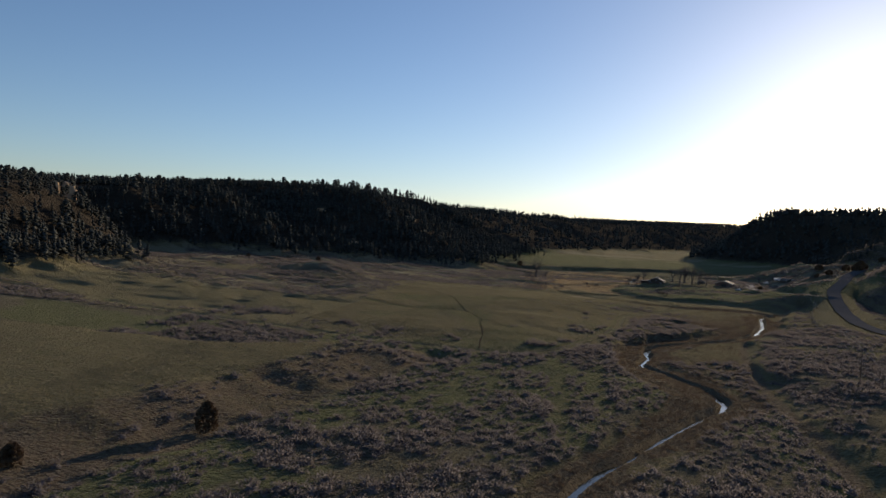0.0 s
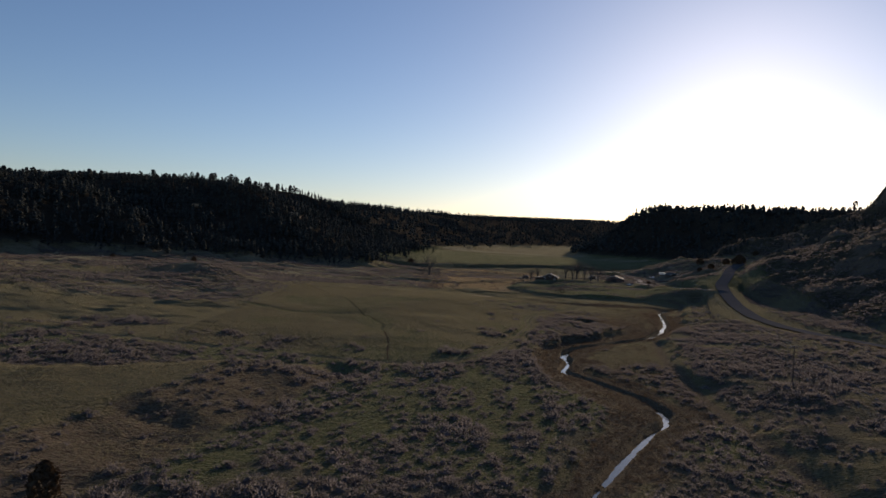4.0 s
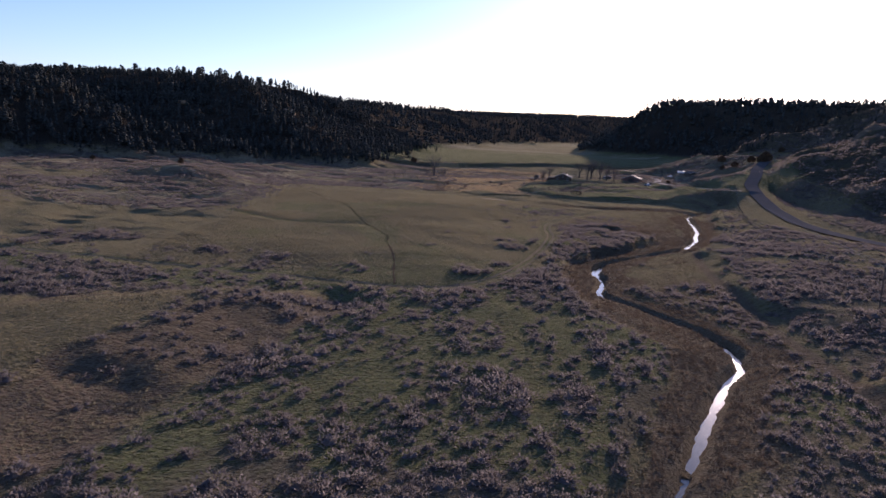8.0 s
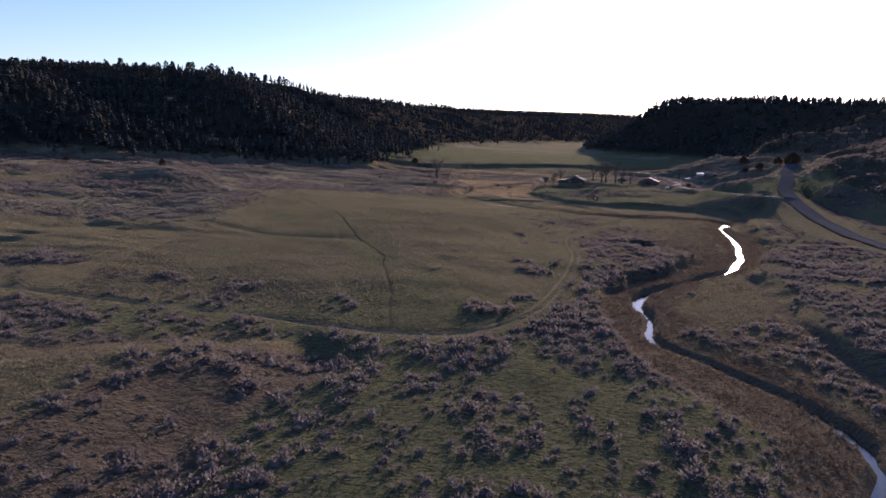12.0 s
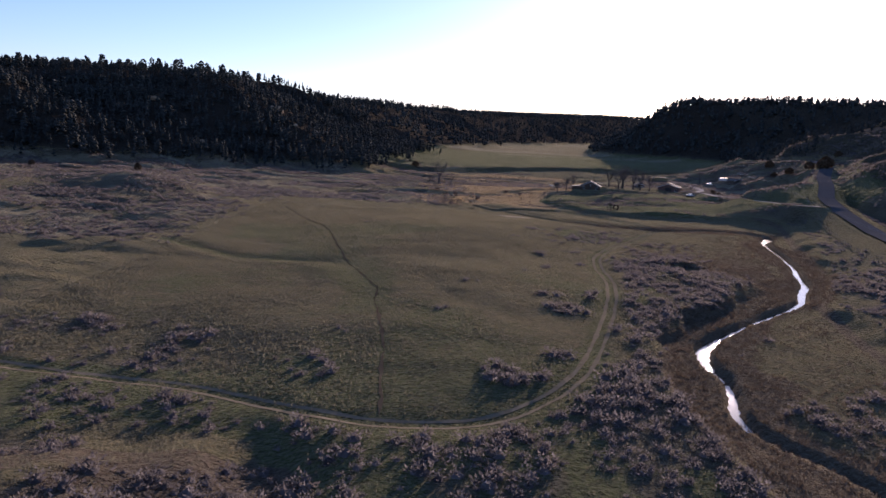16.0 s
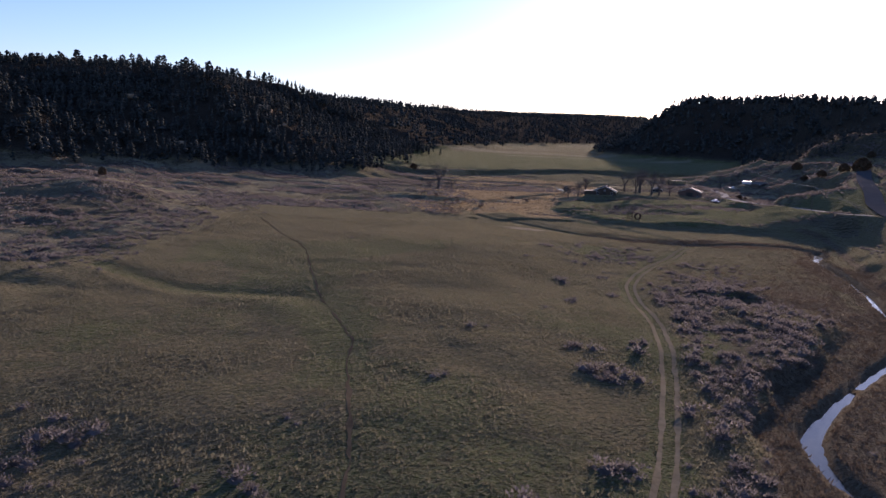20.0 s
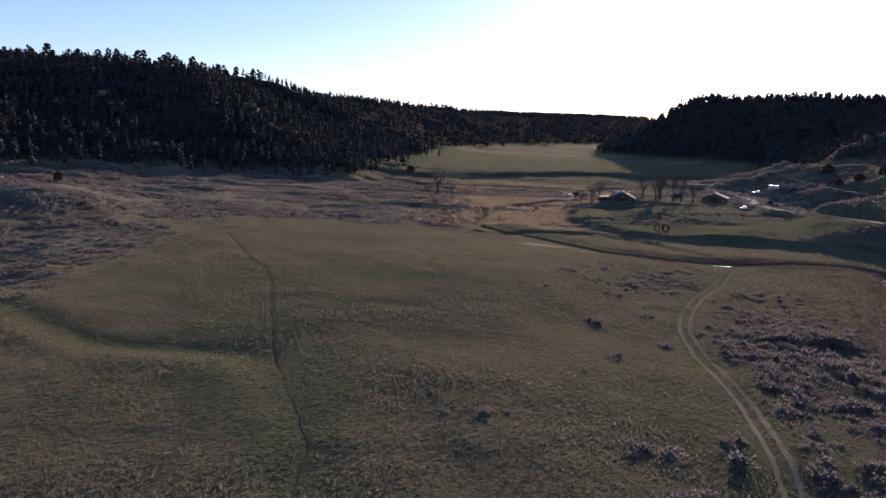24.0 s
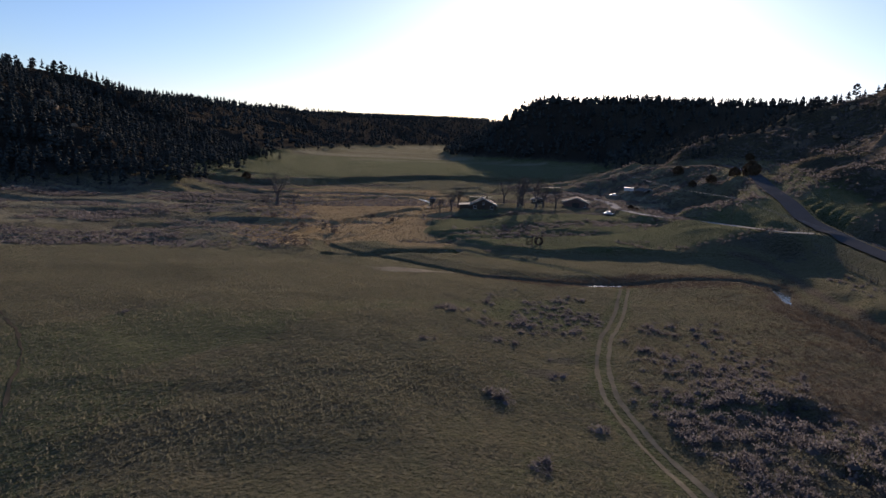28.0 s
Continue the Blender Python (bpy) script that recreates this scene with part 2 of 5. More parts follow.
# the creek: x, y, width of the water
CREEK_SOUTH = [(-20, -140, 1.2), (-6, -40, 1.2), (3, 35, 1.3), (11, 64, 1.5), (15.5, 78, 1.6), (18.7, 84.5, 2.1), (22.3, 90, 1.5), (24.2, 94.2, 1.0), (28.2, 101.6, 1.5), (32.2, 109.4, 1.7),
               (36.1, 116.3, 1.5), (41.2, 125.6, 1.4), (46.2, 132, 1.2), (48.1, 138.8, 1.6), (47.9, 144, 2.6), (47.1, 148.5, 2.9), (46.6, 152, 1.7), (42.8, 159.2, 0.8), (39.6, 167, 0.8), (36, 173, 0.8)]
CREEK_MIDDLE = [(34.6, 178, 1.3), (34.8, 183, 1.7), (36.8, 189, 1.6), (38.5, 195, 1.2), (38, 200, 1.8), (38.8, 205.5, 2.3), (40.8, 211.2, 2.9), (44, 216, 2.3), (53.5, 226.5, 1.4), (64, 237, 1.0), (71.5, 244, 1.3),
                (77.5, 251, 1.8), (82.5, 261, 2.1), (88.5, 271, 2.2), (92.2, 282.8, 2.1), (97, 294, 1.9), (101, 308, 1.8), (106.5, 330, 1.8), (109.5, 343, 1.6), (115.5, 352, 2.7), (118, 359, 1.7)]
CREEK_NORTH = [(112, 365.5, 1.0), (97, 366, 0.9), (86, 363.5, 1.4), (76, 363, 2.6), (64, 363, 1.2), (58, 364, 1.4), (44, 370, 1.0), (28, 390, 0.8), (17, 401, 0.6), (11, 411, 0.5),
               (8, 419, 1.2), (14, 428, 0.4), (25, 440, 0.4), (48, 490, 0.4), (69, 553, 0.4), (63, 591, 0.4), (37, 578, 0.4)]
CREEK = CREEK_SOUTH + CREEK_MIDDLE + CREEK_NORTH
# brink of the sagebrush plateau on the creek's west side
BRINK = [(-4, -40), (6, 40), (16, 81), (19, 90), (24, 103), (31, 122), (35.5, 137), (32, 147), (28, 158), (26.8, 172), (27.6, 186), (29.6, 198), (32.6, 202), (32.2, 209), (36.6, 215.5), (40, 218.5),
         (41.8, 226.5), (45.8, 229), (52.5, 234.5), (61, 247), (71, 259), (79, 275), (86, 295), (95, 325), (100, 345), (98, 356), (70, 356), (40, 360)]
# two-wheel track round the bench and down to the ford
TRACK = [(-150, 205), (-101, 192), (-80, 188.3), (-54, 184), (-41.5, 182.5), (-30, 178.3), (-19.8, 173), (-12, 170.6), (-3, 170.2), (4.3, 173.2), (11.5, 181.5), (16.3, 190), (20.4, 201.7), (26.2, 219.5),
         (31, 237), (34, 251), (35.3, 263), (36.1, 273.5), (38.5, 287.8), (43.2, 300), (50.8, 315), (56.5, 323.3), (62.4, 333), (69, 345), (76, 357.5), (74, 372), (62, 390), (50, 402), (44, 412)]
# county road: x, y, height
ROAD = [(330, 40, 6.0), (240, 110, 5.6), (175, 172, 5.3), (154, 204, 5.2), (143.6, 226, 5.2), (136.9, 246, 5.1), (134.2, 270, 5.0), (136.3, 298, 5.3), (144.1, 335, 6.8), (154.6, 375, 9.9),
        (164.5, 407, 13.1), (178.4, 433, 16.7), (193.3, 465, 20.2), (208.5, 492, 22.6), (221.2, 514, 24.2), (230.9, 540, 25.6), (236.7, 562, 26.6), (236, 590, 25.0), (226, 640, 20.0), (222, 720, 12.0), (222, 800, 9.0)]
DRIVE = [(153, 386, 11.0), (146.5, 392, 10.5), (146, 410, 9.6), (147, 432, 8.6), (142, 452, 7.8), (138, 470, 7.4), (141, 495, 7.0), (150, 520, 7.0), (156, 560, 7.0), (150, 600, 7.0)]
# brink of the sagebrush shelf west of the road
SHELF = [(245, 478), (214, 499), (200, 511), (185, 524), (172, 540), (160, 562), (150, 610)]
# foot of the terrace on the creek's far bank
TERRACE = [(30, -160), (42, 20), (51, 60), (56.5, 110), (59, 150), (62.5, 175), (66, 200), (70.5, 220), (78, 250), (89.5, 272), (102, 298), (110.5, 322), (118.5, 344), (127, 366),
           (133, 384), (124, 393), (108, 396), (92, 399), (77, 399), (60, 404), (48, 418), (40, 440), (50, 470), (75, 510), (100, 570), (130, 640), (200, 690)]
# scarp of the upper field
UPPER = [(700, 760), (300, 745), (131, 723), (96, 715), (49, 672), (8, 640), (-40, 625), (-120, 600)]
# foot of the grassy knob
KNOB = [(-75, -60), (-58, 20), (-47, 55), (-41, 82), (-34, 103), (-29, 118), (-24, 140), (-19, 158), (-24, 169), (-44, 171), (-62, 158), (-80, 150), (-140, 150), (-260, 120)]
# green draw across the bench
DRAW = [(-78, 282), (-67.5, 274.5), (-55, 266), (-42, 263.5), (-31.5, 263), (-25, 255.5), (-20.3, 242.5), (-18.4, 231), (-18.4, 219)]
# crests of the hills: x, y, height over the valley, width of the slope
WEST = [(-420, -700, 42, 190), (-400, 40, 41, 180), (-300, 200, 40, 105), (-272, 270, 37, 78), (-275, 318, 40, 72), (-335, 400, 42, 90), (-330, 500, 46, 140), (-300, 590, 50, 185), (-232, 704, 58, 238),
        (-178, 815, 60, 195), (-235, 930, 50, 225), (-240, 1010, 48, 245), (-161, 1102, 50, 205), (-120, 1300, 57, 220), (-80, 1565, 64, 270), (164, 2060, 68, 250),
        (375, 2436, 78, 300), (775, 3065, 104, 400), (1900, 4300, 110, 500)]
NORTH = [(2400, 4000, 110, 500), (1300, 2500, 98, 380), (720, 1700, 90, 300), (430, 1300, 82, 230), (345, 1110, 77, 170), (440, 1060, 80, 200), (620, 1010, 83, 220), (900, 860, 86, 240), (1500, 700, 90, 260)]
EAST = [(345, 860, 6, 90), (330, 780, 22, 95), (325, 690, 40, 105), (352, 598, 63, 118), (392, 545, 94, 190), (425, 420, 86, 258), (405, 250, 84, 262), (385, 50, 82, 240), (370, -700, 80, 210)]


# old channels through the golden meadow
CHANNELS = [[(-2, 425), (6, 445), (18, 471), (32, 491), (51, 514), (70, 520)], [(36, 566), (44, 574), (61, 590), (73, 582), (95, 590)], [(20, 552), (36, 566)], [(8, 395), (24, 402), (44, 404)], [(-14, 520), (6, 540), (20, 552)]]
CUTS = [(60, 279, 4.6, 1.2), (53, 262, 2.6, 0.5)]


def hill(x, y, crest, rough):
    d, h, w = along(x, y, crest)
    d = d + rough * fbm(x, y, 85, 4) + 0.35 * rough * fbm(x + 300, y, 24, 3)
    u = np.clip(d / w, 0, 1)
    h = h * (1 - sstep(0.0, 1.0, u ** 0.85))
    # ledges of harder rock break the slope into steps
    w = h / 8.5 + 0.6 * fbm(x, y, 70, 2)
    step = (w - np.floor(w)) - 0.5
    return h + np.where((u > 0.02) & (u < 0.97), 1.5 * np.sin(step * 6.283) * (0.5 + fbm(x + 9, y, 40, 2)), 0)


def flat_streak(x, y):
    """Old channels that run across the far flats."""
    return fbm(x * 0.16 + 0.05 * y, y - 0.1 * x, 11, 3)


def base_land(x, y):
    """The land without creek and roads."""
    z = 0.35 + 0.008 * np.clip(y - 220, 0, 700) + 0.004 * np.clip(y - 920, 0, 4000)
    z = z + 1.2 * sstep(-40, -110, x) + 5.0 * sstep(-90, -230, x) * sstep(60, 330, y)
    # knob in the south-west
    k = -along(x, y, KNOB)[0] + 4 * fbm(x, y, 30, 3)
    z = z + 3.6 * sstep(-1, 21, k)
    # hollows washed out of the knob's flank
    flank = sstep(-5, 3, k) * sstep(24, 12, k) * sstep(175, 160, y)
    z = z - flank * 1.1 * sstep(-0.05, 0.4, fbm(x + 140, y * 0.7, 19, 3)) + flank * 0.5 * fbm(x, y, 6, 2)
    # sagebrush plateau that ends in a brink above the creek
    br = along(x, y, BRINK)[0]
    soft = np.interp(y, [150, 168, 236, 250], [7.0, 1.4, 1.4, 5.0])
    tall = np.interp(y, [40, 100, 150, 182, 235, 268, 300, 335], [0.3, 0.4, 0.9, 1.9, 2.2, 1.0, 0.3, 0.0]) * sstep(-50, 6, x)
    z = z + tall * sstep(0.5, -0.5, (br + 1.3 * fbm(x, y, 6, 3)) / soft) * sstep(3, -6, k)
    # bench and its dome inside the bend of the track
    tr = along(x, y, TRACK)[0]
    west = sstep(2, 34, -tr)
    dome = 2.9 * np.exp(-((x - 4) / 46) ** 2 - ((y - 318) / 46) ** 2) + 0.9 * np.exp(-((x + 40) / 60) ** 2 - ((y - 235) / 45) ** 2)
    z = z + np.where(y > 168, west, 0) * (dome + 0.3)
    z = z - 0.32 * np.exp(-(tr / 1.7) ** 2)
    # shallow green draw across the bench
    dr = along(x, y, DRAW)[0]
    z = z - 0.62 * np.exp(-(dr / 3.8) ** 2) * (0.45 + 0.55 * sstep(-22, -34, x)) + 0.35 * np.exp(-((dr - 5) / 4.0) ** 2) * sstep(-24, -34, x)
    # mound of dark sage in the west
    z = z + 6.0 * np.exp(-((x + 128 + 0.35 * (y - 375)) / 25) ** 2 - ((y - 384) / np.where(y < 384, 25, 48)) ** 2)
    # terrace beyond the creek, upper field
    te = along(x, y, TERRACE)[0] + 4.0 * fbm(x, y, 26, 3) + 1.6 * fbm(x, y, 8, 2)
    north = sstep(392, 400, y)
    ease = np.interp(y, [140, 170, 255, 290, 350, 385], [13.0, 3.0, 3.0, 5.0, 5.0, 2.6]) * (1 + 1.6 * sstep(-0.05, 0.25, fbm(x + 63, y, 22, 2)))
    z = z + sstep(0, ease, te) * (2.0 + 1.2 * fbm(x, y, 28, 2) + north * (-0.9 + 1.2 * sstep(66, 96, x))) + np.clip(te - 3, 0, 45) * (0.085 * (1 - north) + 0.02 * north)
    up = along(x, y, UPPER)[0] + 3 * fbm(x + 90, y, 30, 2)
    z = z + 3.4 * sstep(0, 3.0, up) * sstep(560, 620, y)
    # tributary terrace between bench and orange meadow
    z = z + 0.34 * fbm(x, y, 9, 3) + 0.16 * fbm(x * 0.4 + 7, y, 14, 2) + 0.6 * fbm(x + 50, y, 38, 3)
    hum = sstep(-66, -95, x + 0.1 * (y - 300)) * sstep(185, 240, y) + 0.8 * sstep(395, 425, y) * sstep(30, -10, x) * sstep(700, 600, y) * sstep(-95, -66, x)
    z = z + hum * (0.9 * fbm(x, y, 24, 3) + 0.9 * fbm(x * 0.35, y, 10, 3) + 1.0 * fbm(x * 0.7, y, 5.5, 2))
    z = z - 0.8 * sstep(0.02, 0.2, flat_streak(x, y)) * sstep(400, 430, y) * sstep(760, 640, y)
    for line in CHANNELS:
        z = z - 1.7 * sstep(3.2, 1.4, np.abs(along(x, y, line)[0] + 1.5 * fbm(x, y, 9, 2)))
    # rise under the farmhouse
    z = z + 2.2 * np.exp(-((x - 84) / 26) ** 2 - ((y - 503) / 17) ** 2)
    # shelf beside the climbing road, and broken ground below it
    sh = along(x, y, SHELF)[0] + 5 * fbm(x, y + 30, 17, 3)
    top = np.interp(x, [165, 185, 215, 260], [6.0, 13.0, 22.0, 26.5]) + 2.4 * fbm(x, y + 77, 22, 4) + 1.2 * fbm(x, y, 8, 3)
    z = z + np.maximum(top - z, 0) * sstep(-9, 1.5, sh) * sstep(690, 620, y) * sstep(320, 260, x)
    z = z + sstep(120, 150, x) * sstep(415, 440, y) * sstep(560, 520, y) * (1.4 * fbm(x, y + 77, 20, 4) + 1.0 * fbm(x, y, 8, 3))
    rough = sstep(270, 200, np.abs(along(x, y, [(425, 0), (430, 300), (425, 420), (395, 560), (345, 650)])[0]))
    z = z + rough * (3.6 * fbm(x + 21, y, 26, 4) + 1.6 * np.abs(fbm(x, y + 33, 11, 3)))
    # caprock knob on the eastern ridge
    z = z + 26 * sstep(52, 18, np.hypot(x - 388, y - 548) + 5 * fbm(x, y, 14, 3))
    return z


def land(x, y):
    """Height of the ground."""
    x, y = np.asarray(x, float), np.asarray(y, float)
    h = np.maximum(np.maximum(hill(x, y, WEST, 34), hill(x, y, NORTH, 30)), hill(x, y, EAST, 26))
    z = base_land(x, y)
    z = z + h
    # grassy cone behind the road's crest
    z = np.maximum(z, 36.5 - 0.5 * np.hypot(x - 281, y - 640))
    # road bed, and the hillside that rises beside it
    d, rz = along(x, y, ROAD)
    start = np.interp(y, [330, 450], [24, 6])
    side = rz + 0.38 * np.clip(d - start, 0, 120) + (5.0 * fbm(x, y, 26, 4) + 2.5 * np.abs(fbm(x + 8, y, 10, 3))) * sstep(0, 20, d - start)
    z = np.where((d > start) & (d < 250), z + np.maximum(side - z, 0) * sstep(140, 220, y) * sstep(660, 600, y) * sstep(250, 190, d), z)
    fan = rz + 0.17 * (d + 5) + 0.8 * fbm(x, y, 12, 3)
    z = np.where((d < -5) & (d > -48), z + np.maximum(fan - z, 0) * sstep(382, 405, y) * sstep(480, 445, y) * sstep(-48, -34, d), z)
    d = np.abs(d)
    z = z + (rz - z) * (1 - sstep(4.5, 16, d))
    z = z - 0.5 * np.exp(-((d - 7.0) / 1.6) ** 2) - 0.5 * sstep(4.2, 2.6, d)
    d, rz = along(x, y, DRIVE)
    z = z + (rz - z) * (1 - sstep(2.2, 9, np.abs(d)))
    # steep cut banks: the land stands high on their far side and drops to the flat on the near one
    for cx, cy, r, hi in CUTS:
        dx, dy = (x - cx), (y - cy)
        edge = dy - r * 0.5 + 0.45 * np.abs(dx) + 1.6 * fbm(x, y, 5, 3)
        z = z + hi * np.exp(-(np.hypot(dx / 8, (dy - r) / 6)) ** 2)
        z = z - (hi + 0.6) * sstep(0.5, -0.9, edge) * np.exp(-(np.hypot(dx / (r * 0.8), (dy + r * 0.1) / r)) ** 4)
    # creek bed
    d, w = along(x, y, CREEK)
    w = 0.80 * w
    d = np.abs(d) + 0.35 * fbm(x, y, 3.0, 2)
    zw = water_level(y)
    flat = 0.55 + 0.5 * fbm(x, y, 12, 2)
    low = np.exp(-((x - 74) / 13) ** 2 - ((y - 362) / 9) ** 2) + np.exp(-((x - 113) / 8) ** 2 - ((y - 354) / 10) ** 2) 
    z = z + (np.minimum(z, zw + 0.12 + (0.78 + flat * 0.4) * (1 - 0.92 * np.clip(low, 0, 1))) - z) * (1 - sstep(3, 9.5, d))
    bank = sstep(w * 0.5 - 0.3, w * 0.5 + 0.9, d)
    z = np.where(bank < 1, (zw - 0.35) + (z - zw + 0.35) * bank, z)
    return z


def water_level(y):
    return -1.45 + 0.0047 * np.clip(np.asarray(y, float) - 60, -300, 312) + 0.012 * np.clip(np.asarray(y, float) - 372, 0, 250)


# ---------------------------------------------------------------- mesh helpers
def mesh_of(name, verts, faces, mat=None, smooth=False):
    """A mesh from arrays: verts n x 3, faces m x 3 or m x 4."""
    verts, faces = np.asarray(verts, np.float32), np.asarray(faces, np.int32)
    me = bpy.data.meshes.new(name)
    k = faces.shape[1]
    me.vertices.add(len(verts))
    me.vertices.foreach_set("co", verts.ravel())
    me.loops.add(faces.size)
    me.loops.foreach_set("vertex_index", faces.ravel())
    me.polygons.add(len(faces))
    me.polygons.foreach_set("loop_start", np.arange(0, faces.size, k, dtype=np.int32))
    if smooth:
        me.polygons.foreach_set("use_smooth", np.ones(len(faces), bool))
    me.update(calc_edges=True)
    if mat:
        me.materials.append(mat)
    return me


def scatter(name, templates, places, mat, label, category, group=""):
    """One joined mesh of many plants: places are rows of x, y, z, turn, width, height, kind."""
    vs, fs, base = [], [], 0
    for k, (tv, tf) in enumerate(templates):
        p = places[places[:, 6].astype(int) == k]
        if not len(p):
            continue
        c, s = np.cos(p[:, 3])[:, None], np.sin(p[:, 3])[:, None]
        x = (tv[None, :, 0] * c - tv[None, :, 1] * s) * p[:, 4:5] + p[:, 0:1]
        y = (tv[None, :, 0] * s + tv[None, :, 1] * c) * p[:, 4:5] + p[:, 1:2]
        z = tv[None, :, 2] * p[:, 5:6] + p[:, 2:3]
        vs.append(np.stack([x, y, z], -1).reshape(-1, 3))
        fs.append((tf[None] + (np.arange(len(p)) * len(tv))[:, None, None] + base).reshape(-1, tf.shape[1]))
        base += len(p) * len(tv)
    ob = new(name, mesh_of(name, np.concatenate(vs), np.concatenate(fs), mat))
    return tagged(ob, label, category, group, "stuff")


def rows_of(x, y, rs, wide, tall, kinds, sink=0.0):
    n = len(x)
    return np.stack([x, y, land(x, y) - sink, rs.rand(n) * 6.283, wide, tall, rs.randint(0, kinds, n)], 1)


def cards(rs, n, centre, size, flat=1.0):
    """n small bent leaf clusters (two triangles each) round the given centres."""
    v, f = [], []
    for i in range(n):
        c = centre(i)
        a, b = rs.normal(size=3), rs.normal(size=3)
        a /= np.linalg.norm(a) + 1e-9
        b -= a * (a @ b)
        b /= np.linalg.norm(b) + 1e-9
        s = size * (0.6 + 0.8 * rs.rand())
        k = len(v)
        v += [c + a * s, c + b * s * 0.8, c - a * s * 0.9 + b * 0.1 * s, c - b * s * 0.8 + np.cross(a, b) * s * 0.5]
        f += [(k, k + 1, k + 2), (k, k + 2, k + 3)]
    v = np.array(v)
    v[:, 2] *= flat
    return v, np.array(f)


def sage_template(seed, twigs=60, core=True):
    """A low bush about 1 wide and 1 high: fine twigs that fan up and out of several stems into a ragged dome."""
    rs = np.random.RandomState(seed)
    v, f = [], []
    lumps = [(rs.normal(0, 0.17, 2), 0.6 + 0.4 * rs.rand(), 0.26 + 0.12 * rs.rand()) for _ in range(5)]
    if core:
        b = len(v)
        v += [(0.26 * math.cos(1.257 * a), 0.26 * math.sin(1.257 * a), 0.02 + 0.06 * rs.rand()) for a in range(5)] + [(0.03, 0.0, 0.5)]
        f += [(b + a, b + (a + 1) % 5, b + 5) for a in range(5)]
    wide = 0.038 * math.sqrt(60.0 / twigs) * (1.0 if core else 1.5)
    for i in range(twigs):
        (ox, oy), h, r = lumps[i % len(lumps)]
        a, e = rs.rand() * 6.283, math.asin(rs.rand() ** 0.7)
        d = np.array([math.cos(a) * math.cos(e), math.sin(a) * math.cos(e), math.sin(e)])
        reach = 0.45 + 0.45 * rs.rand()
        c = np.array([ox, oy, 0.0]) + d * np.array([r, r, h]) * reach
        up = d * np.array([r, r, h]) + rs.normal(0, 0.07, 3) + np.array([0, 0, 0.10])
        up *= (0.15 + 0.10 * rs.rand()) * (1.0 if core else 1.5) / (np.linalg.norm(up) + 1e-9)
        side = np.cross(up, rs.normal(size=3))
        side *= wide * (0.8 + 0.7 * rs.rand()) / (np.linalg.norm(side) + 1e-9)
        k = len(v)
        for p in (c - side, c + side, c + up):
            v.append((p[0], p[1], max(p[2], 0.0)))
        f.append((k, k + 1, k + 2))
    return np.array(v), np.array(f)


def tuft_template(seed, blades=2, wide=0.15, lean=0.32):
    rs = np.random.RandomState(seed)
    v, f = [], []
    for i in range(blades):
        a = 6.283 * (i + rs.rand()) / blades
        r, w, h = 0.10 + 0.2 * rs.rand(), wide * (0.8 + 0.5 * rs.rand()), 0.6 + 0.5 * rs.rand()
        c, s = math.cos(a), math.sin(a)
        k = len(v)
        v += [(r * c - w * s, r * s + w * c, 0), (r * c + w * s, r * s - w * c, 0), ((r + lean) * c, (r + lean) * s, h)]
        f.append((k, k + 1, k + 2))
    return np.array(v, float), np.array(f)


def pine_template(seed, clumps=8, narrow=1.0):
    """A pine 1 high: a thin trunk and ragged clumps of needles, wide in the middle, thin at the top."""
    rs = np.random.RandomState(seed)
    v = [(0.018 * math.cos(1.57 * k), 0.018 * math.sin(1.57 * k), -0.03) for k in range(4)] + [(0, 0, 0.7)]
    f = [(0, 1, 4), (1, 2, 4), (2, 3, 4), (3, 0, 4)]
    low = rs.uniform(0.12, 0.34)
    for k in range(clumps):
        u = (k + 0.5 * rs.rand()) / (clumps - 0.5)
        h = low + (0.93 - low) * u
        wide = narrow * (0.23 * math.sin(min(1.0, (1.12 - h) * 1.25) * 1.57) * (0.75 + 0.4 * rs.rand()))
        a = 2.4 * k + rs.rand()
        off = wide * 0.55 * (1 - u)
        c = np.array([off * math.cos(a), off * math.sin(a), h])
        size = np.array([wide, wide, max(0.085, 1.25 / clumps * 0.62)])
        pts = np.array([(1, 0, 0), (0, 1, 0), (-1, 0, 0), (0, -1, 0), (0, 0, 1), (0, 0, -0.6)]) + rs.normal(0, 0.16, (6, 3))
        pts *= 0.7 + 0.55 * rs.rand(6, 1)
        b = len(v)
        v += [tuple(c + size * p) for p in pts]
        for e in range(4):
            f += [(b + e, b + (e + 1) % 4, b + 4), (b + (e + 1) % 4, b + e, b + 5)]
    return np.array(v), np.array(f)


# ---------------------------------------------------------------- the ground
def spread(lo, hi, step, far_lo, far_hi, grow=1.09, cap=60.0):
    mid = list(np.arange(lo, hi + step / 2, step))
    a, s = [lo], step
    while a[-1] > far_lo:
        s = min(s * grow, cap)
        a.append(a[-1] - s)
    b, s = [hi], step
    while b[-1] < far_hi:
        s = min(s * grow, cap)
        b.append(b[-1] + s)
    return np.array(a[:0:-1] + mid + b[1:])


# grassy lanes through the sagebrush
LANES = [[(-10.5, 166), (-9.5, 152), (-9, 140), (-12, 128), (-16, 116), (-17, 104), (-10, 90)], [(12, 168), (10, 150), (13, 128), (11, 108), (14, 92)], [(22, 160), (20, 140), (22, 118), (17, 100)]]
